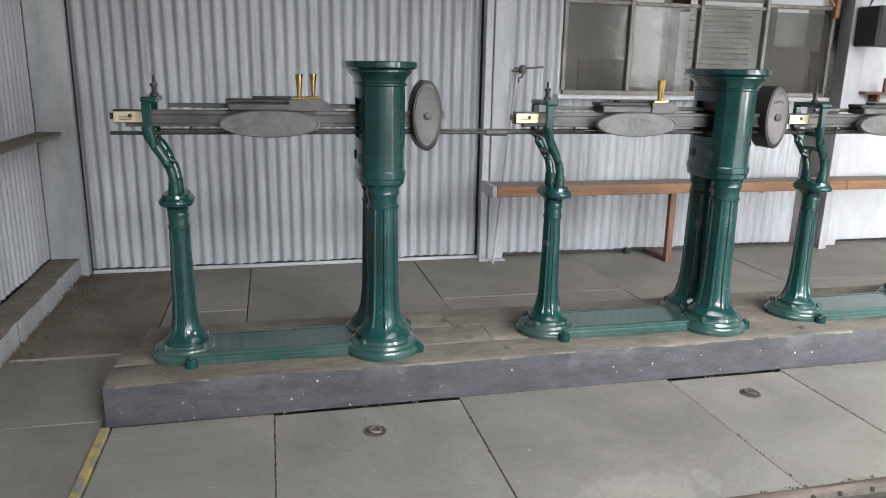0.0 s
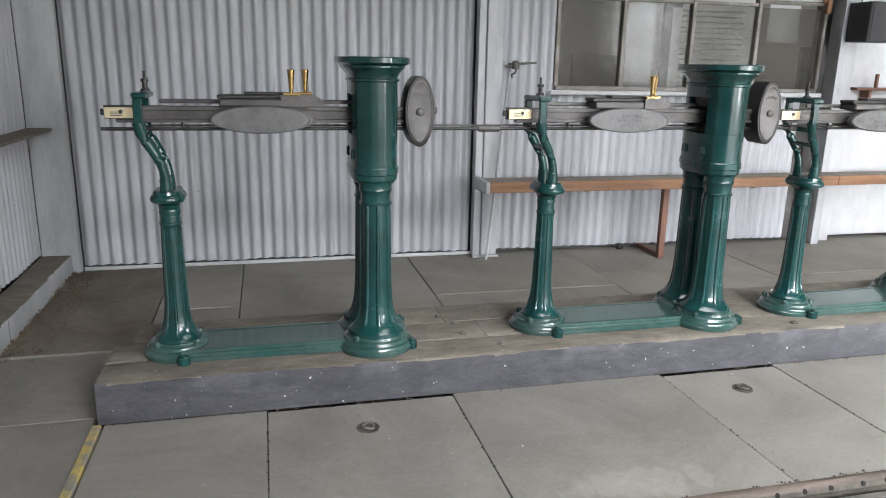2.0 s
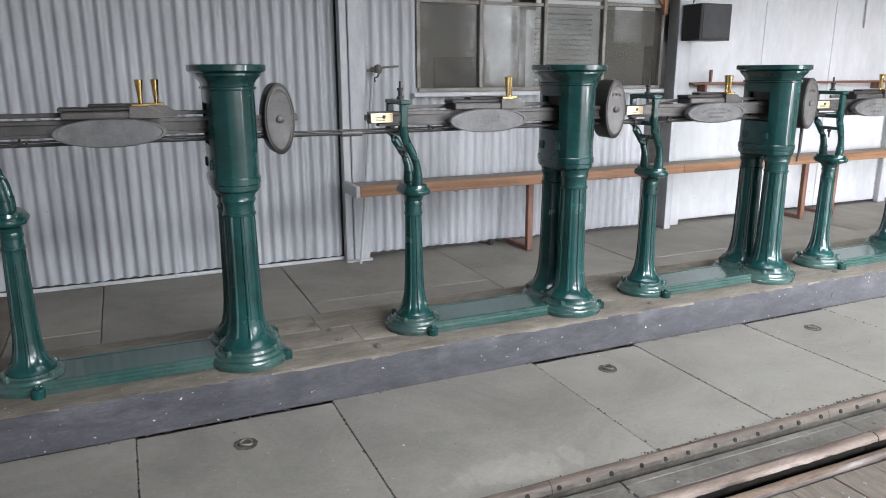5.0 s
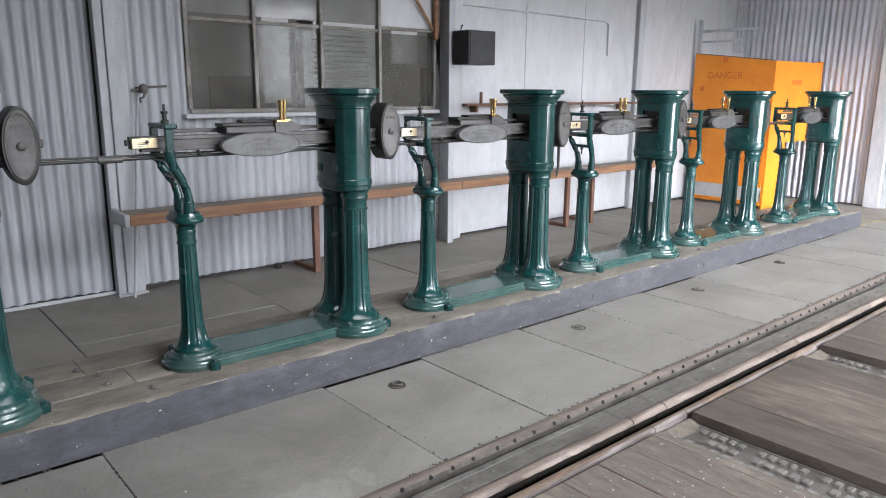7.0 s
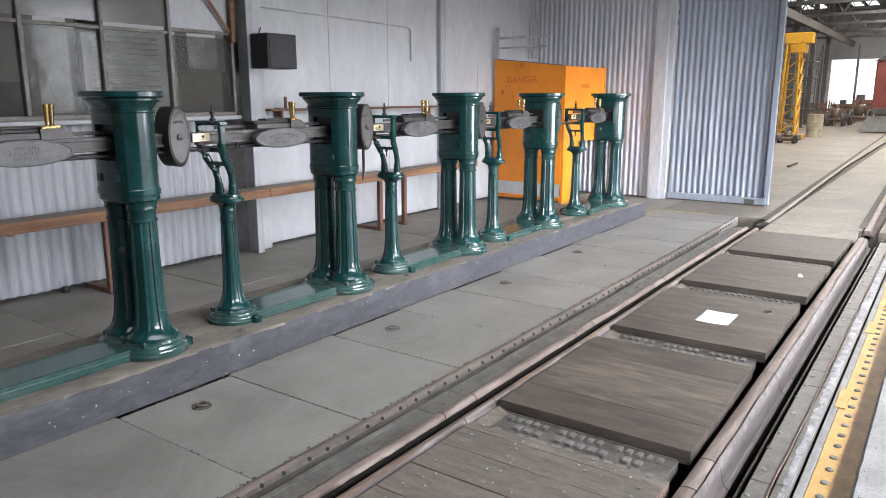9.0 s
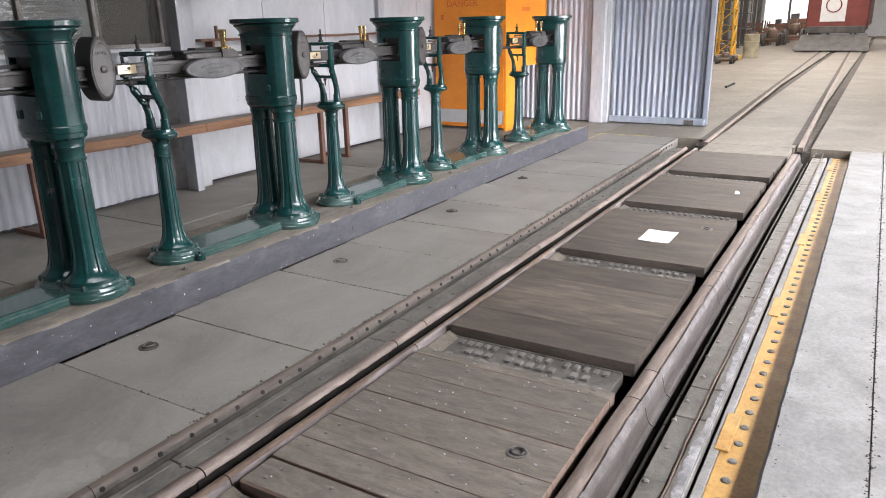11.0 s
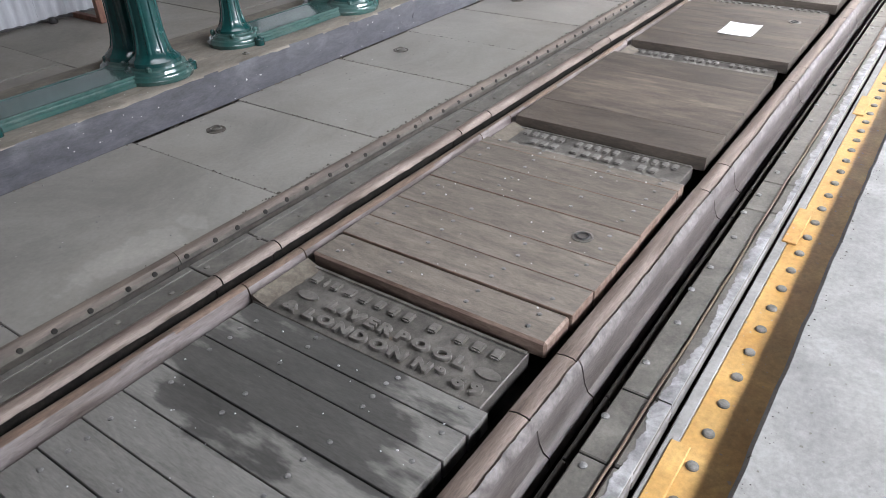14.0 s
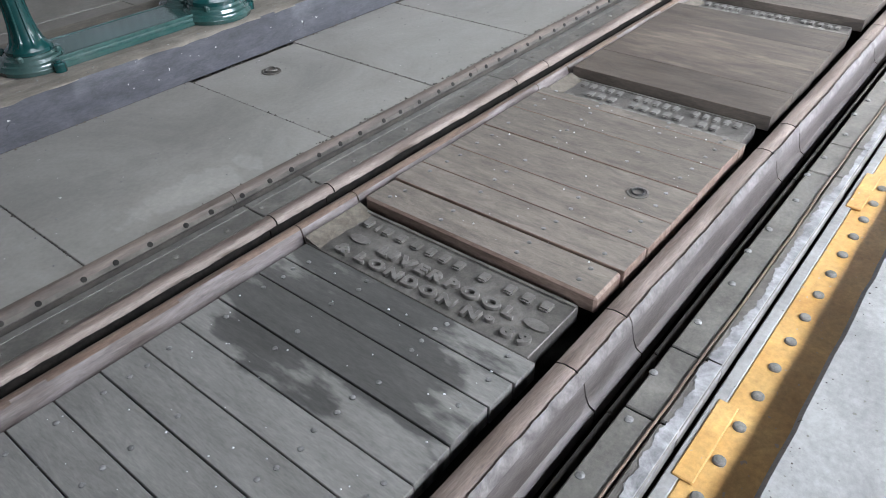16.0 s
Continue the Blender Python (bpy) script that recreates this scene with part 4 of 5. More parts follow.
    part("oval_plate", ellipse_plate(-0.52, 1.14, 0.232, 0.063, 0.058, 0.09), BRIGHT_IRON, poise)
    part("cap", box(-0.72, -0.38, -0.05, 0.055, 1.233, 1.25, 0.004), BLACK_IRON, poise)
    part("cap_step", box(-0.6, -0.36, -0.02, 0.055, 1.25, 1.262, 0.003), BLACK_IRON, poise)
    for hx, hy in ((-0.385, -0.045), (-0.315, 0.05)):
        wedge = [(hx - 0.05, 1.2), (hx + 0.085, 1.2), (hx + 0.085, 1.222), (hx + 0.04, 1.25), (hx - 0.05, 1.25)]
        part("wedge", loft([[(x, hy - 0.03, z) for x, z in wedge], [(x, hy + 0.03, z) for x, z in wedge]]), IRON, poise)
        h = part("handle", lathe([(0.009, 1.262), (0.010, 1.28), (0.014, 1.33), (0.018, 1.362), (0.018, 1.366), (0.014, 1.368)], hx, hy, 16), BRASS, poise, "tapered polished brass handle")
        part("handle_base", box(hx - 0.04, hx + 0.03, hy - 0.025, hy + 0.025, 1.2505, 1.262, 0.002), BRASS, h)
    # oval counterweight
    bm = ellipse_plate(0.225, 1.178, 0.074, 0.17, -0.07, 0.065, seg=40)
    cw = part("counterweight", bm, BLACK_IRON, t, "dark oval cast iron counterweight")
    part("face", ellipse_plate(0.225, 1.178, 0.064, 0.155, -0.0735, -0.065, seg=40, lip=0.002), IRON, cw)
    part("boss", tube([(0.225, -0.065, 1.178), (0.225, -0.081, 1.178), (0.225, -0.085, 1.178)], [0.019, 0.019, 0.012], 16), IRON, cw)
    for k in range(7):
        a = math.radians(125 - k * 12)
        part("raised_mark", box(0.225 + 0.05 * math.cos(a) - 0.004, 0.225 + 0.05 * math.cos(a) + 0.003, -0.0755, -0.072, 1.245 + 0.02 * math.sin(a) - 0.009, 1.245 + 0.02 * math.sin(a) + 0.007), IRON, cw, smooth=0)
    part("tail_lug", box(0.28, 0.325, -0.014, 0.014, 1.165, 1.20, 0.006), IRON, cw)
    return t


XC = [0.52, 2.42, 4.03, 5.64, 7.22, 9.12]
YC = 3.54
m0 = weighing_machine((XC[0], YC, B))
for i, x in enumerate(XC[1:]):
    mc = copy_thing(m0, pose(x, YC, B))
    for ch in mc.children:                       # beams stand at slightly different poise
        if ch.name.startswith("counterweight"):
            ch.location.x = 0.07
        if ch.name.startswith("poise"):
            ch.location.x = (-0.035, -0.035, -0.15, -0.08, -0.05)[i]
    if i == 1:
        part("hanging_lever", tube([(0.30, -0.02, 1.02), (0.30, -0.02, 0.86), (0.285, -0.02, 0.78)], [0.012, 0.01, 0.006], 8), BLACK_IRON, mc, "thin dark hanging lever")

shaft = thing("connecting_shaft", "thin dark iron shaft running through all the machines", "shaft", (0, YC, 1.292))
part("rod", tube([(-0.71, 0.0, 0), (9.35, 0.0, 0)], 0.0085, 10), BLACK_IRON, shaft)
part("rod", tube([(-0.5, 0.04, 0.012), (9.35, 0.04, 0.012)], 0.005, 8), IRON, shaft)
for x in (1.12, 2.98 - 0.02):
    part("coupling", tube([(x - 0.055, 0, 0), (x + 0.055, 0, 0)], 0.0165, 12), IRON, shaft)

# ------------------------------------------------------------------ track and weighbridge platforms
S = 1.568
track = structure("weighbridge_track", "rusty rails, plates and timber platforms over the pit", "track")
EDGE = [(2.142, -0.14), (2.142, 0.003), (2.134, 0.010), (2.120, 0.010), (2.107, 0.003), (2.097, -0.012), (2.091, -0.027), (2.10, -0.036), (2.122, -0.05), (2.122, -0.14)]
GUARD = [(1.905, -0.16), (1.905, -0.012), (1.892, 0.0), (1.868, 0.008), (1.850, 0.003), (1.840, -0.006), (1.835, -0.020), (1.842, -0.030), (1.890, -0.034), (1.890, -0.16)]
RUN = [(1.768, -0.16), (1.768, -0.010), (1.764, -0.001), (1.756, 0.003), (1.738, 0.002), (1.727, -0.006), (1.720, -0.03), (1.716, -0.06), (1.716, -0.16)]
RIGHT = [(0.650, -0.16), (0.650, -0.02), (0.642, -0.003), (0.615, 0.006), (0.585, 0.004), (0.563, -0.008), (0.55, -0.03), (0.540, -0.075), (0.528, -0.105), (0.508, -0.115), (0.506, -0.16)]
for k in range(-2, 6):
    x1 = min(1.465 + k * S, 10.06)
    x0 = 1.465 + (k - 1) * S + 0.29
    if x0 > 10:
        continue
    own = sweep_x(EDGE, x0 - 0.29, x1 - 0.003, steps=14, wobble=0.003)
    bmesh.ops.recalc_face_normals(own, faces=own.faces)
    # Lower faces get a dark tone for the shade beneath the rim.
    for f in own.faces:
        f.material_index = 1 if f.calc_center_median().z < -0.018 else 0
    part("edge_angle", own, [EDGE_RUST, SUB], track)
    for a, b in ((x0, x1 - 0.006), (x1, x1 + 0.284)):
        if b > 10.07:
            continue
        st = max(2, int((b - a) / 0.025))
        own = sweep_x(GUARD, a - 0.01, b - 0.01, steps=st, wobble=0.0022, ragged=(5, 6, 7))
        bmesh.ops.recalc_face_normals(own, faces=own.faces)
        # Undercut below the lip is coloured near black for the gap's shade.
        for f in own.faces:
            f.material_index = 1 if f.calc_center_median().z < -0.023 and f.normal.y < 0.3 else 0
        part("guard_rail", own, [RAIL, RECESS_BLACK], track)
        own = sweep_x(RUN, a + 0.01, b + 0.01, steps=st, wobble=0.002)
        bmesh.ops.recalc_face_normals(own, faces=own.faces)
        for f in own.faces:
            f.material_index = 1 if f.normal.y < -0.6 else 0
        part("running_rail", own, [RUST, FOOTRAIL], track)
        own = sweep_x(RIGHT, a, b, steps=st, wobble=0.002)
        bmesh.ops.recalc_face_normals(own, faces=own.faces)
        # Foot faces low down share the darker side tone, for the pit's shadow.
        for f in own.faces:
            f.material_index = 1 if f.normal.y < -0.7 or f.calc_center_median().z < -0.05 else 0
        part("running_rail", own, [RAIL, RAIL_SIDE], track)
        part("pit_ledge", box(a, b, 0.458, 0.472, -0.16, -0.088, 0.003), PLATE, track)
        part("pit_trough", box(a, b, 0.426, 0.505, -0.26, -0.19, 0.003), SUB, track)
        part("cover_plate", box(a - 0.01, b - 0.01, 1.907, 2.0, -0.1, -0.011, 0.003), PLATE, track)
        part("cover_strip", box(a - 0.006, b - 0.006, 2.002, 2.038, -0.1, -0.013, 0.003), PLATE, track)
        part("cover_plate", box(a, b, 0.335, 0.425, -0.1, -0.030, 0.004), PLATE, track)
        part("edge_bar", box(a, b, 0.272, 0.327, -0.1, -0.022, 0.006), PLATE, track)
    # pale flaking paint on the outer shoulder of the rail and on the bar beside the pit
    for yb, z0, wd, sgn in ((0.556, 0.0, 0.016, 1), (0.272, -0.0195, 0.044, 1)):
        top = []
        nn = 420
        for i in range(nn + 1):
            x = x0 + (x1 + 0.284 - x0) * i / nn
            w = wd * (0.72 + 0.55 * noise.noise((x * 3.1, yb, 1)) + 0.32 * noise.noise((x * 15, yb, 4)) + 0.15 * noise.noise((x * 48, yb, 8)) + 0.12 * noise.noise((x * 95, yb, 2)))
            if yb > 0.5:
                ya, yc = yb - 0.006, yb + max(0.006, w)
                top.append([(x, yc, 0.0068 + 0.002), (x, (ya + yc) / 2 + 0.006, 0.0045), (x, ya + 0.006, -0.010), (x, ya, -0.03)])
            else:
                top.append([(x, yb + max(0.008, w), z0), (x, yb + 0.003, z0), (x, yb - 0.002, z0 - 0.03)])
        if x0 > -1.2:
            part("flaked_paint", loft(top, cap=False, closed=False), FLAKED_RAIL if yb > 0.5 else FLAKED, track)
# studs and bolt holes in the plates
studs = [(put("stud", dome(0, 0, 0, 0.012, 0.007), PLATE), 1.955, -0.011, 0.21), (put("stud", dome(0, 0, 0, 0.013, 0.008), STUD), 0.405, -0.031, 0.23)]
for ob, y, z, gap in studs:
    ob.parent, ob.location = track, (-0.1, y, z)
    x = 0.1
    i = 0
    while x < 10:
        piece("stud", ob.data, track, (x, y + 0.012 * ((i * 5) % 3 - 1), z))
        x += gap * (0.75 + 0.5 * ((i * 37) % 10) / 10)
        i += 1
# Nearly flush discs, blackened to read as shaded bolt recesses.
hole = put("bolt_head", tube([(0, 0.004, -0.002), (0, -0.003, 0.002)], 0.0105, 8), RECESS_BLACK)
hole.parent, hole.location = track, (-0.2, 2.093, -0.016)
for i in range(74):
    piece("bolt_head", hole.data, track, (0.02 + i * 0.134 + 0.012 * math.sin(i * 2.3), 2.097, -0.012))
part("cable", tube([(-1 + 0.11 * i, 0.332 + 0.003 * math.sin(i * 0.37) + 0.0015 * math.sin(i * 1.3) + 0.001 * math.sin(i * 2.9), -0.0245) for i in range(100)], 0.0042, 6), RUST, track, "thin rusty cable along the plates")

# yellow riveted angle beside the pit edge
ya = thing("yellow_angle", "yellow painted riveted steel angle in the pit edge", "steel angle", (0, 0, 0))
part("flange", box(-3, 10.06, 0.03, 0.2255, -0.13, -0.100, 0.004), YELLOW, ya)
for k in range(-1, 6):
    part("splice_plate", box(1.385 + k * S, 1.70 + k * S, 0.19, 0.247, -0.099, -0.090, 0.003), YELLOW, ya)
rv = put("rivet", lathe([(0.0185, 0), (0.018, 0.006), (0.015, 0.0095), (0.009, 0.011), (0.002, 0.0115)], 0, 0, 12), RIVET)
rv.parent, rv.location = ya, (1.78 - 0.14 * 20, 0.166, -0.1005)
for i in range(-19, 59):
    piece("rivet", rv.data, ya, (1.78 + 0.14 * i, 0.166, -0.1005))
part("grey_strip", box(-3, 10.06, 0.226, 0.263, -0.13, -0.0955, 0.003), CONCRETE, ya, "pale dusty grey strip")

# platforms between the rails
def platform(x0, seams, ztop, material, edge, nails, right=0.69, gap=0.0026):
    p = thing("timber_platform", "weathered timber platform of planks between the rails", "platform", (0, 0, ztop), "weighbridge platforms")
    seams = [x0 + s for s in seams]
    for i, (a, b) in enumerate(zip(seams, seams[1:])):
        j = [0.006 * math.sin(7.3 * i + x0 * 5 + q) for q in (0, 2)]
        own = box(a + gap, b - gap, right + j[0], 1.694, -0.07, 0.4 * gap * ((i * 5) % 3 - 1), (0.009 if i == 0 and edge is OAK_EDGE else 0.002) if nails else 0.001)
        for f in own.faces:
            if abs(f.normal.z) < 0.85:
                f.material_index = 1
        part("plank", own, [material, edge], p)
        if nails:
            for y in (0.78, 1.02, 1.36, 1.60):
                for q in (0.3, 0.72):
                    r = random.random()
                    if r > 0.25:
                        piece("nail", NAIL, p, (a + (b - a) * q + 0.01 * (r - 0.5), y + 0.03 * (r - 0.5), 0.001))
    return p


nail0 = put("nail", dome(0, 0, 0, 0.009, 0.004), STUD)
NAIL = nail0.data
bpy.data.objects.remove(nail0)
W0 = [0, 0.175, 0.34, 0.53, 0.77, 1.0, 1.2, 1.275]
W1 = [0, 0.05, 0.186, 0.322, 0.463, 0.599, 0.736, 0.884, 1.05, 1.165, 1.272]
W2 = [0, 0.3, 0.62, 0.95, 1.27]
platform(0.19 - S, W1, -0.044, OAK_FLAT, OAK_FLAT, True, 0.712)
platform(0.19, W1, -0.044, OAK_FLAT, OAK_FLAT, True, 0.712)
platform(1.768, W0, 0.001, OAK, OAK_EDGE, True, 0.685)
platform(1.757 + S, W2, 0.014, OAK_DARK, OAK_DARK, False, 0.69, 0.0008)
platform(1.757 + 2 * S, W2, 0.014, OAK_DARK, OAK_DARK, False, 0.69, 0.0008)
platform(1.757 + 3 * S, W2, 0.014, OAK_DARK, OAK_DARK, False, 0.69, 0.0008)
platform(1.757 + 4 * S, W2, 0.010, OAK_DARK, OAK_DARK, False, 0.69, 0.0008)
tagged(put("end_plate", box(9.42, 10.06, 0.69, 1.684, -0.1, -0.002, 0.005), CONCRETE_FAR), "pale plate closing the end of the pit", "cover plate", kind="structure")
for x, y in ((2.413, 0.87), (5.83, 0.86)):
    r = thing("pull_ring", "dark iron pull ring let into the platform", "pull ring", (x, y, 0.003 if x < 3 else 0.016), "pull rings of the platforms")
    part("rim", lathe([(0.042, -0.002), (0.042, 0.002), (0.034, 0.003), (0.032, -0.001)], seg=20), CAST, r)
    part("ring", tube([(0.024 * math.cos(q * 0.5236), 0.024 * math.sin(q * 0.5236), 0.004) for q in range(13)], 0.004, 6), BLACK_IRON, r)

def raised_line(words, size, y, length, x, parent, tall=0.84):
    """Capitals cast one by one along a line across the plate."""
    obs = [None if ch == " " else text_mesh("letter", ch, size, 0.007, CAST_WORN_LIT, parent, Matrix(), "", 0.0, 0.0018) for ch in words]
    spans = [(0.0, size * 0.1) if ob is None else (min(v.co.x for v in ob.data.vertices), max(v.co.x for v in ob.data.vertices)) for ob in obs]
    gap = size * 0.2
    k = length / (sum(b - a for a, b in spans) + gap * (len(words) - 1))
    for ob, (a, b) in zip(obs, spans):
        if ob:
            ob.matrix_local = pose(x, y, 0.006, 0, 0, -90) @ Matrix.Diagonal((k, tall, 1, 1)) @ pose(-a, 0, 0)
        y -= (b - a + gap) * k


# cast sole plates with raised lettering, between the platforms
def sole_plate(x0, lettered):
    t = thing("cast_plate", "dirty cast iron maker's plate with raised lettering", "cast plate", (x0, 0, -0.042), "cast plates between the platforms")
    part("plate", box(-0.006, 0.285, 0.735, 1.698, -0.06, 0.0, 0.003), CAST, t)
    part("rib", box(0.268, 0.285, 0.74, 1.698, 0.0, 0.006, 0.003), CAST, t)
    part("packed_dirt", loft([[(q * 0.0285, 1.625 + 0.012 * noise.noise((q * 0.7, x0, 1)), 0.0005), (q * 0.0285, 1.66, 0.007 + 0.003 * noise.noise((q, x0, 5))), (q * 0.0285, 1.7, 0.022), (q * 0.0285, 1.7, -0.01)] for q in range(11)]), PACKED, t, "pale dirt packed against the rail")
    if lettered:
        raised_line("LIVERPOOL", 0.072, 1.44, 0.575, 0.10, t)
        raised_line("& LONDON N\u00ba 69", 0.072, 1.578, 0.815, 0.024, t)
        y = 1.61
        for k, w in enumerate((0.05, 0.012, 0.05, 0.054, 0.054, 0.045, 0.045, 0.05, 0, 0.05, 0, 0.05, 0.054, 0.054)):
            if w:
                part("raised_bar", box(0.192, 0.24, y - w * 0.8, y - w * 0.08, 0.0, 0.014, 0.0055, seg=2), CAST_WORN_LIT, t)
            y -= (w + 0.0165) if w else 0.04
        for yy in (1.545, 0.79):
            part("leaf_ornament", loft([[(0.125 + 0.022 * math.sin(q), yy + 0.045 * math.cos(q), z) for q in [k * math.pi / 6 for k in range(12)]] for z in (0, 0.008)]), CAST_WORN_LIT, t)
    else:
        for row, (xx, ya, yb) in enumerate(((0.20, 1.60, 0.78), (0.115, 1.52, 0.86), (0.035, 1.60, 0.78))):
            y, i = ya, 0
            while y > yb:
                w = 0.034 + 0.016 * ((i * 3 + row) % 3) / 2
                if (i + row * 2) % 6 != 5:
                    part("raised_bar", box(xx, xx + 0.052, y - w * 0.9, y, 0.0, 0.012, 0.005, seg=2), CAST_PALE, t)
                y -= w + 0.015
                i += 1
    return t


for k in range(-1, 5):
    sole_plate(1.465 + k * S, k == 0)

# tracks that run on into the long shed
ft = structure("far_track", "rails set in the shed floor", "track")
for y in (1.73, 0.60):
    part("rail", loft([[(x, y + 0.018 * (x - 10) + q, z) for q, z in ((-0.035, -0.1), (-0.035, 0.0), (-0.02, 0.008), (0.02, 0.008), (0.035, 0.0), (0.035, -0.1))] for x in (10.07, 60)]), RAIL, ft)
    part("groove", loft([[(x, y + 0.018 * (x - 10) + q + 0.075, z) for q, z in ((-0.04, 0.003), (0.035, 0.003), (0.035, -0.002), (-0.04, -0.002))] for x in (10.3, 60)]), SUB, ft)

# paper on a platform, and a scrap
pp = thing("paper_sheet", "white printed paper sheet lying on the platform", "paper", (5.46, 1.135, 0.0175))
sheet_bm = bmesh.new()
g = [[sheet_bm.verts.new((0.155 * (i / 3 - 1) + 0.0, 0.112 * (j / 3 - 1), 0.0015 + 0.004 * (i / 3 - 1) ** 2 * (j / 3 - 1) ** 2)) for j in range(7)] for i in range(7)]
for i in range(6):
    for j in range(6):
        sheet_bm.faces.new((g[i][j], g[i + 1][j], g[i + 1][j + 1], g[i][j + 1]))
part("sheet", sheet_bm, PAPER, pp)
for i in range(7):
    part("print_line", box(-0.09 + i * 0.03, -0.083 + i * 0.03, -0.07 + 0.02 * (i % 2), 0.08, 0.0035, 0.004), GREY_INK, pp, smooth=0)
sc = thing("paper_scrap", "small crumpled white paper scrap on the platform", "paper scrap", (7.15, 0.86, 0.016))
part("scrap", loft([[(0.035, 0, 0), (0.01, 0.02, 0), (-0.03, 0.015, 0), (-0.025, -0.015, 0), (0.012, -0.022, 0)], [(0.025, 0, 0.02), (0.006, 0.014, 0.024), (-0.02, 0.01, 0.012), (-0.018, -0.01, 0.02), (0.008, -0.016, 0.014)]]), PAPER, sc)

# ------------------------------------------------------------------ along the back wall
bench = thing("wall_bench", "long plank bench with orange-brown edge along the wall", "bench", (0, 0, 0))
BX = [1.74, 5.05, 8.9]
for a, b in zip(BX, BX[1:]):
    own = box(a, b - 0.004, 5.42, WY - 0.22, 0.655, 0.70, 0.004)
    own2 = box(a, b - 0.004, 5.405, 5.418, 0.615, 0.701, 0.003)
    part("bench_plank", own, BENCH_TOP, bench, "greyed plank top")
    part("front_board", own2, ORANGE_WOOD, bench, "orange-brown edge board")
part("end_block", box(1.70, 1.738, 5.40, WY - 0.13, 0.61, 0.705, 0.006), WALL_PANEL, bench, "white painted end block")
for x in (3.34, 6.80, 7.27):
    leg = part("leg", box(x - 0.028, x + 0.028, 5.44, 5.49, 0.0, 0.652, 0.004), BROWN_WOOD, bench)
    part("foot_rail", box(x - 0.025, x + 0.025, 5.493, WY - 0.03, 0.0, 0.04, 0.004), BROWN_WOOD, leg)
for x in (2.6, 4.2, 6.1, 8.0):
    part("bearer", box(x - 0.02, x + 0.02, 5.43, WY - 0.02, 0.60, 0.654, 0.003), BENCH_TOP, bench)
shelf = thing("wall_shelf", "narrow brown plank shelf fixed on the wall", "shelf", (0, 0, 0))
part("plank", box(5.37, 8.5, WY - 0.16, WY - 0.02, 1.45, 1.475, 0.003), BROWN_WOOD, shelf)
for x in (5.56, 6.9, 8.2):
    part("bracket", box(x - 0.015, x + 0.015, WY - 0.13, WY - 0.02, 1.38, 1.45, 0.003), BROWN_WOOD, shelf)
part("peg", box(5.60, 5.625, WY - 0.14, WY - 0.11, 1.475, 1.60, 0.003), BROWN_WOOD, shelf)
spk = thing("loudspeaker_box", "black box loudspeaker hung on the stanchion", "loudspeaker", (5.27, 5.50, 1.87))
part("cabinet", box(-0.17, 0.21, -0.1, 0.15, 0.0, 0.335, 0.008), SPEAKER, spk)
part("grille", box(-0.15, 0.19, -0.108, -0.101, 0.02, 0.315, 0.003), SPEAKER, spk)
part("bracket", box(-0.12, -0.09, 0.151, 0.26, 0.1, 0.36, 0.003), POST, spk)
part("cable", tube([(-0.1, 0.1, 0.33), (-0.09, 0.1, 0.39), (-0.05, 0.12, 0.40), (-0.04, 0.17, 0.34)], 0.005, 6), SPEAKER, spk)
con = thing("conduit", "thin white painted conduit on the wall panels", "conduit", (0, 0, 0))
part("pipe", tube([(5.4, WY - 0.03, 2.50), (7.85, WY - 0.03, 2.48), (7.92, WY - 0.03, 2.44), (7.93, WY - 0.03, 2.06)], 0.011, 8), POST, con)
hasp = thing("wall_lever", "rusty lever and hasp fixed on the wall post", "lever", (2.04, WY - 0.14, 1.61))
part("bar", tube([(-0.11, 0, -0.01), (0.02, 0, 0.015), (0.16, 0, 0.025)], 0.009, 8), PLATE, hasp)
part("boss", lathe([(0.028, -0.03), (0.035, 0.0), (0.028, 0.03), (0.01, 0.04)], -0.02, 0.0, 12), PLATE, hasp)
part("hook", tube([(-0.01, -0.01, -0.02), (-0.03, -0.02, -0.06), (-0.06, -0.02, -0.07), (-0.05, -0.02, -0.1)], 0.009, 8), CAST, hasp)
part("fixing", box(-0.04, 0.0, 0.03, 0.13, -0.02, 0.02, 0.003), PLATE, hasp)
rod = thing("leaning_rod", "slender pale rod leaning against the wall post", "rod", (0, 0, 0))
part("rod", tube([(1.80, WY - 0.22, 0.0), (1.965, WY - 0.16, 1.56)], 0.012, 8), POST, rod)
clump = thing("black_cap", "small black fitting on the floor by the wall", "fitting", (3.13, WY - 0.06, 0.001))
part("body", lathe([(0.03, 0), (0.035, 0.02), (0.025, 0.045), (0.008, 0.05)], 0, 0, 10), BLACK_IRON, clump)
deb = thing("corner_litter", "dry leaves and litter heaped in the corner", "litter", (-1.36, 5.55, 0.0), kind="stuff")
LITTER = mat("dry_leaf_litter", (0.09, 0.058, 0.034), (0.2, 0.145, 0.095), 0.85, big=30, fine=90, bump=0.3, contrast=0.4)
bmd = bmesh.new()
for i in range(520):
    u, v = random.random(), random.random()
    c = Vector((-0.09 + 0.22 * u * u, -1.75 * v ** 1.4 + 0.2, 0.003 + 0.02 * (1 - u) * random.random()))
    a = random.random() * 6.28
    d1, d2 = Vector((math.cos(a), math.sin(a), 0.2)) * 0.014, Vector((-math.sin(a), math.cos(a), 0.25)) * 0.008
    lo = [bmd.verts.new(c + q) for q in (-d1, -d2 * 0.6 + Vector((0, 0, 0.004)), d1 + Vector((0, 0, 0.008)), d2 + Vector((0, 0, 0.006)))]
    bmd.faces.new(lo)
part("leaves", bmd, LITTER, deb, smooth=0)

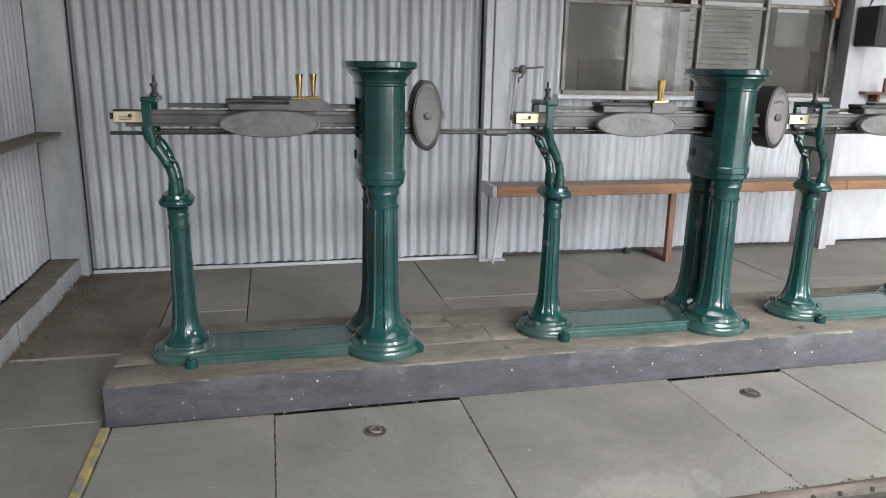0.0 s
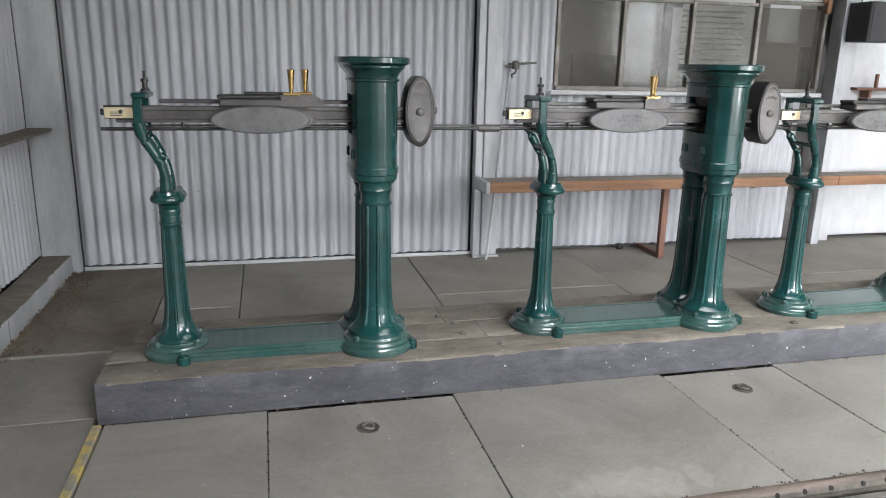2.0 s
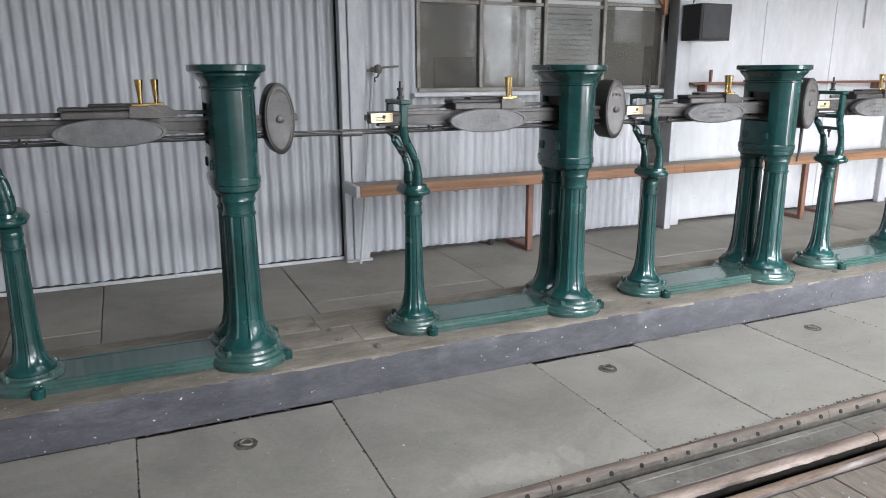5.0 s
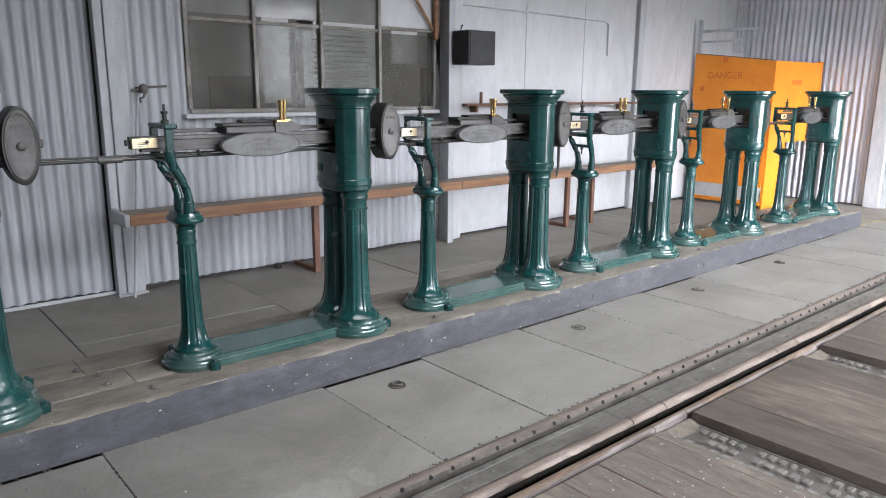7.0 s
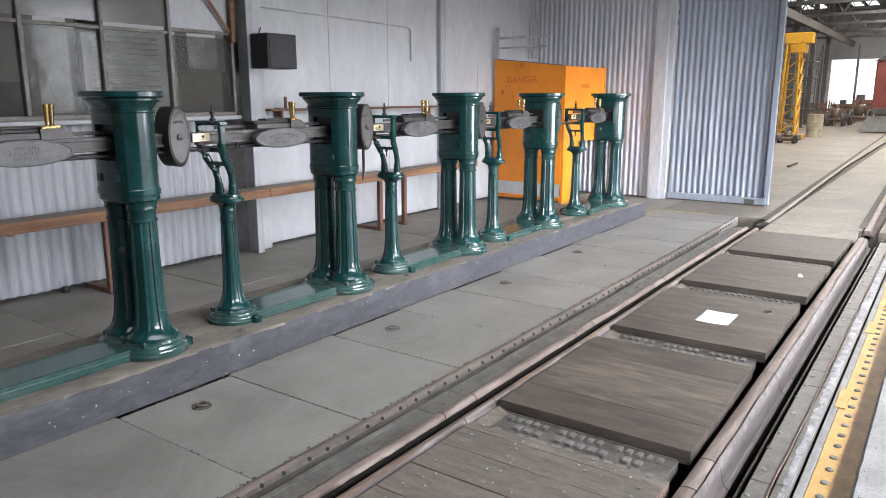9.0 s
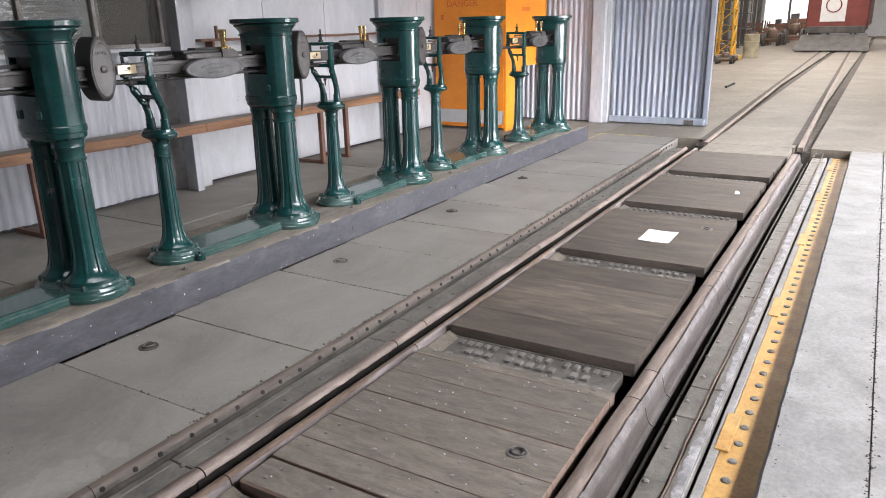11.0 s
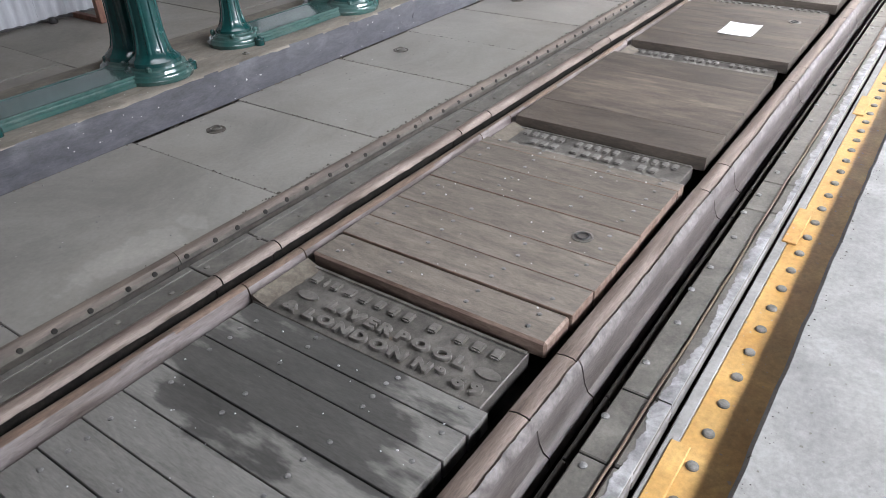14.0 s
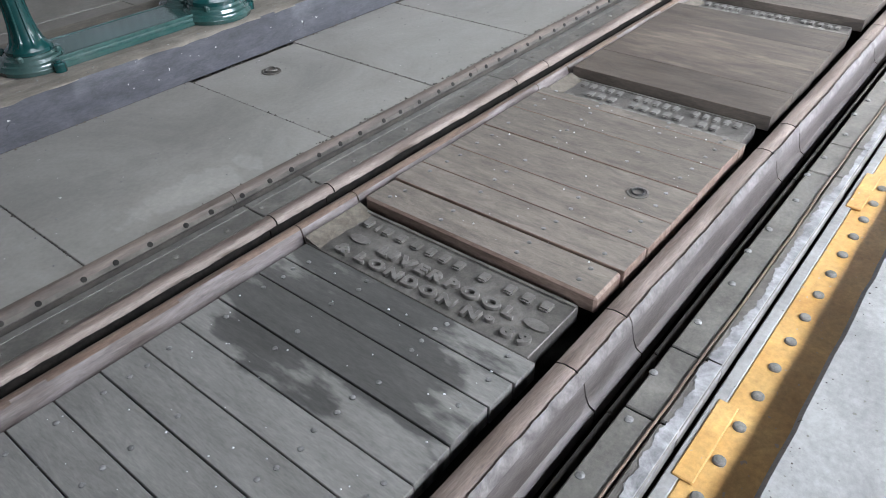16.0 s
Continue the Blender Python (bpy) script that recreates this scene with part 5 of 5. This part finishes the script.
# orange guard at the end of the bay
og = thing("orange_guard", "orange painted sheet metal guard with stencilled warning", "machine guard", (0, 0, 0))
part("side_panel", loft([[(x, 4.64, 0.30), (x, 5.80, 0.30), (x, 5.80, 2.15), (x, 4.64, 2.03)] for x in (9.98, 10.02)]), ORANGE, og)
part("bottom_rail", box(9.97, 10.0, 4.64, 5.78, 0.045, 0.10, 0.004), ORANGE, og)
part("kick_panel", box(9.99, 10.01, 4.66, 5.78, 0.10, 0.30), WALL_PANEL, og, "white lower strip")
part("front_panel", loft([[(9.98, 4.638, z), (11.36, 4.62, z), (11.36, 4.58, z), (9.98, 4.598, z)] for z in (0.92, 2.03)]), ORANGE, og)
part("front_leg", loft([[(9.99, 4.638, z), (9.99 + w, 4.638, z), (9.99 + w, 4.602, z), (9.99, 4.602, z)] for z, w in ((0.0, 0.46), (0.45, 0.5), (0.919, 0.52))]), ORANGE, og)
part("frame_bar", box(11.36, 11.40, 4.57, 4.66, 0.9, 2.05, 0.004), ORANGE, og)
part("top_lip", loft([[(x, 4.64, 2.031), (x, 5.80, 2.151), (x, 5.80, 2.163), (x, 4.64, 2.043)] for x in (9.97, 10.03)]), BROWN_WOOD, og, "rusty brown top lip")
text_mesh("stencil_text", "DANGER", 0.13, 0.001, RED_PAINT, og, Matrix(((0, 0, -1, 9.977), (-1, 0, 0, 5.58), (0, 1, 0, 1.80), (0, 0, 0, 1))), "red stencilled capitals")
for y0, y1, z in ((5.36, 5.29, 2.02), (5.68, 5.62, 1.62), (5.35, 5.2, 1.45)):
    part("stencil_mark", box(9.974, 9.979, y1, y0, z, z + 0.07), RED_PAINT, og, smooth=0)
part("stencil_mark", loft([[(10.5, 4.590, z), (10.8, 4.586, z), (10.8, 4.589, z), (10.5, 4.593, z)] for z in (1.72, 1.78)]), RED_PAINT, og, smooth=0)
gate = thing("pipe_bracket", "pale grey steel bracket and pipes above the guard", "bracket", (0, 0, 0))
part("upright", box(9.96, 10.0, 5.72, 5.78, 2.152, 2.62, 0.004), POST, gate)
part("rail", box(9.97, 9.99, 4.9, 5.719, 2.44, 2.48, 0.003), POST, gate)
part("rail", box(9.97, 9.99, 4.9, 5.719, 2.30, 2.33, 0.003), POST, gate)
for k in range(4):
    part("pipe", tube([(11.30 - 0.09 * k, WY - 0.10, 2.2), (11.30 - 0.09 * k, WY - 0.10, 5.2)], 0.018, 8), POST, gate)

# ------------------------------------------------------------------ far things in the long shed
cr = thing("gantry_crane", "yellow lattice gantry crane on the shed floor", "gantry crane", (29.5, 5.0, 0))
for dx, dy in ((-0.35, -0.3), (0.35, -0.3), (-0.35, 0.3), (0.35, 0.3)):
    part("leg", tube([(dx, dy, 0), (dx * 0.7, dy * 0.7, 3.4)], 0.045, 6), CRANE_YELLOW, cr)
for k in range(6):
    z = 0.2 + 0.55 * k
    part("lattice", tube([(-0.33, -0.3, z), (0.33, -0.3, z + 0.5), (-0.33, -0.3, z + 0.55)], 0.025, 5), CRANE_YELLOW, cr)
    part("lattice", tube([(-0.35, 0.3, z), (-0.35, -0.3, z + 0.5), (-0.35, 0.3, z + 0.55)], 0.025, 5), CRANE_YELLOW, cr)
part("base", box(-0.8, 0.8, -0.5, 0.5, 0.0, 0.18, 0.02), CRANE_YELLOW, cr)
part("beam", box(-0.2, 0.25, -0.6, 3.4, 3.42, 3.8, 0.02), CRANE_YELLOW, cr)
part("trolley", box(-0.3, 0.35, -0.4, 0.1, 3.1, 3.41, 0.02), CRANE_YELLOW, cr)
drum = thing("oil_drum", "faded tan steel drum on the shed floor", "drum", (32.0, 4.45, 0))
part("body", lathe([(0.29, 0), (0.3, 0.02), (0.29, 0.04), (0.29, 0.29), (0.305, 0.31), (0.29, 0.33), (0.29, 0.58), (0.305, 0.6), (0.29, 0.62), (0.29, 0.86), (0.3, 0.88), (0.27, 0.885)], 0, 0, 24), DRUM, drum)
rack = thing("scaffold_rack", "tall dark pipe scaffold rack in the shed", "scaffold", (27.0, 5.2, 0))
for x, y in ((0, 0), (0, 1.4), (1.6, 0), (1.6, 1.4)):
    part("standard", tube([(x, y, 0), (x, y, 3.6)], 0.03, 6), DARK_STEEL, rack)
for z in (0.3, 1.0, 1.7, 2.4, 3.1):
    part("ledger", tube([(0, 0, z), (0, 1.4, z)], 0.025, 6), DARK_STEEL, rack)
    part("ledger", tube([(0, 0, z), (1.6, 0, z), (1.6, 1.4, z)], 0.025, 6), DARK_STEEL, rack)
rk2 = copy_thing(rack, pose(36.5, 5.4, 0))
copy_thing(rack, pose(44, 6.6, 0))
def wheel_set(at, w, d, hh):
    t = thing("machine_part", "dark steel wheeled machine part on the shed floor", "machine part", at, "parts on the shed floor")
    for y in (-d / 2, d / 2):
        part("side_frame", box(-w / 2, w / 2, y - 0.05, y + 0.05, hh * 0.55, hh * 0.8, 0.015), DARK_STEEL, t)
    for x in (-w * 0.28, w * 0.28):
        part("axle", tube([(x, -d / 2 - 0.08, hh * 0.42), (x, d / 2 + 0.08, hh * 0.42)], 0.05, 8), RUST, t)
        for y in (-d * 0.38, d * 0.38):
            part("wheel", tube([(x, y - 0.05, hh * 0.42), (x, y + 0.05, hh * 0.42)], hh * 0.42, 18), DARK_STEEL, t)
    part("housing", lathe([(w * 0.2, hh * 0.6), (w * 0.22, hh * 0.8), (w * 0.16, hh * 1.05), (w * 0.06, hh * 1.15), (w * 0.05, hh * 1.4)], 0, 0, 14), RUST, t)
    return t


for x, y, w, d, hh in ((27.5, 4.6, 0.7, 0.6, 0.35), (31.5, 5.5, 0.9, 0.7, 0.5), (44, 5.2, 1.3, 1.0, 0.8), (46, 4.3, 1.5, 1.1, 1.0)):
    wheel_set((x, y, 0), w, d, hh)


def stillage(at, w, d, h, fill):
    t = thing("stillage", "rusty brown post pallet loaded with dark parts", "stillage", at, "stillages on the shed floor")
    for x in (-w / 2, w / 2):
        for y in (-d / 2, d / 2):
            part("post", box(x - 0.04, x + 0.04, y - 0.04, y + 0.04, 0, h, 0.005), RUST, t)
    for k in range(4):
        z = 0.15 + k * (h - 0.25) / 4
        part("board", box(-w / 2 - 0.03, -w / 2 - 0.001, -d / 2, d / 2, z, z + (h - 0.25) / 5, 0.004), BROWN_WOOD, t)
    part("deck", box(-w / 2, w / 2, -d / 2, d / 2, 0.08, 0.14, 0.004), BROWN_WOOD, t)
    for k in range(fill):
        y = -d / 2 + d * (k + 0.5) / fill
        part("load", box(-w * 0.3, w * 0.3, y - d * 0.4 / fill, y + d * 0.4 / fill, 0.14, h * (0.7 + 0.5 * ((k * 7) % 5) / 5), 0.03), DARK_STEEL, t)
    return t


for at, w, d, h, fill in (((50.0, 7.2, 0), 1.2, 1.5, 1.3, 3), ((48.0, 5.5, 0), 1.2, 1.4, 1.0, 2), ((52.0, 4.4, 0), 1.2, 1.6, 1.5, 3), ((45.0, 6.0, 0), 1.0, 1.2, 0.8, 2), ((54.0, 5.9, 0), 1.2, 1.6, 1.2, 4)):
    stillage(at, w, d, h, fill)
for x, y, h in ((47.0, 6.6, 4.4), (51.0, 5.2, 4.6), (41.0, 6.4, 4.5)):
    po = thing("steel_post", "slender dark steel post standing in the shed", "post", (x, y, 0), "slender posts in the shed")
    part("shaft", box(-0.06, 0.06, -0.06, 0.06, 0.03, h, 0.006), DARK_STEEL, po)
    part("foot", box(-0.15, 0.15, -0.15, 0.15, 0.0, 0.03, 0.004), DARK_STEEL, po)
stick = thing("steel_bar", "dark steel bar lying on the shed floor", "bar", (18.6, 2.9, 0.0))
part("bar", box(-0.5, 0.5, -0.03, 0.03, 0.0, 0.05, 0.005), DARK_STEEL, stick)
wg = thing("railway_wagon", "oxide red railway wagon with a white notice", "railway wagon", (38.0, 2.0, 0))
part("body", box(0, 9, -1.35, 1.1, 1.0, 3.1, 0.05), WAGON_RED, wg)
part("roof", loft([[(x, -1.42, 3.1), (x, -0.9, 3.35), (x, 0, 3.45), (x, 0.7, 3.35), (x, 1.17, 3.1)] for x in (-0.1, 9.1)]), DARK_STEEL, wg)
part("underframe", box(0, 9, -1.2, 1.0, 0.75, 1.0, 0.02), DARK_STEEL, wg)
part("buffer_beam", box(-0.15, 0, -1.3, 1.05, 0.75, 1.05, 0.02), DARK_STEEL, wg)
part("plough", loft([[(-1.4, 1.4, 0.05), (-0.15, 1.2, 0.05), (-0.15, 1.2, 0.7)], [(-1.4, -1.6, 0.05), (-0.15, -1.4, 0.05), (-0.15, -1.4, 0.7)]]), DARK_STEEL, wg)
for x in (1.5, 7.5):
    for y in (-0.75, 0.55):
        part("wheel", tube([(x, y, 0.45), (x, y + 0.1, 0.45)], 0.45, 20), DARK_STEEL, wg)
part("notice", box(-0.025, -0.002, -0.45, 0.55, 1.25, 2.35), PAPER, wg, "white notice board")
part("notice_ring", tube([(-0.035, 0.05 + 0.3 * math.cos(q * 0.3927), 1.95 + 0.3 * math.sin(q * 0.3927)) for q in range(17)], 0.03, 6), WAGON_RED, wg)

# ------------------------------------------------------------------ crumbs along the broken joints
def grit(name, label, spots, material, lo, hi):
    bm = bmesh.new()
    for x, y, z in spots:
        q = lo + (hi - lo) * random.random() ** 2
        c = Vector((x, y, z + q * 0.3))
        vs = [bm.verts.new(c + Vector((math.cos(a) * q * (0.7 + 0.6 * random.random()), math.sin(a) * q * (0.7 + 0.6 * random.random()), -q * 0.3))) for a in (0.3, 1.6, 2.9, 4.4, 5.5)]
        top = bm.verts.new(c + Vector((0.2 * q, 0.1 * q, q * 0.6)))
        for a, b in zip(vs, vs[1:] + vs[:1]):
            bm.faces.new((a, b, top))
    return tagged(put(name, bm, material, 0), label, "grit", kind="stuff")


def gauss(m, d):
    return m + d * (random.random() + random.random() + random.random() - 1.5)


grit("joint_grit", "dark crumbs along the broken concrete joint", [(1.2 + 9 * random.random() ** 1.3, gauss(-0.29, 0.02), 0.0) for i in range(900)], SUB, 0.002, 0.007)
grit("edge_crumbs", "dark crumbs along the concrete edge", [(0.6 + 9.4 * random.random(), gauss(0.02, 0.018), 0.0) for i in range(260)], SUB, 0.001, 0.004)
grit("floor_crumbs", "pale crumbs scattered on the floor slabs", [(gauss(3.2, 4.0), 3.19 - 1.0 * random.random() ** 2.2, 0.002) for i in range(420)], CONCRETE, 0.002, 0.006)
grit("slab_joint_dirt", "dark dirt in the slab joints", [(x + gauss(0, 0.006), 2.15 + 1.05 * random.random(), 0.0) for x in XS[1:-1] for i in range(60)], SUB, 0.002, 0.007)
grit("plank_flecks", "white flecks on the planks and plates", [(0.3 + 1.1 * random.random(), 0.75 + 0.9 * random.random(), -0.043) for i in range(60)] + [(1.8 + 1.2 * random.random(), 0.75 + 0.9 * random.random(), 0.003) for i in range(50)], PAPER, 0.0015, 0.0045)
grit("plinth_crumbs", "pale crumbs on the plinth top", [(gauss(2.5, 6.0), 3.24 + 0.14 * random.random(), B) for i in range(200)], CONCRETE, 0.002, 0.006)
grit("angle_dirt", "dark dirt along the rusty edge angle", [(1.0 + 9.2 * random.random() ** 0.7, gauss(2.148, 0.016), 0.0) for i in range(1100)], SUB, 0.002, 0.009)
grit("plinth_foot_dirt", "pale and dark dirt along the foot of the plinth", [(-0.75 + 10.3 * random.random(), gauss(3.196, 0.010), 0.0) for i in range(500)], PACKED, 0.002, 0.008)
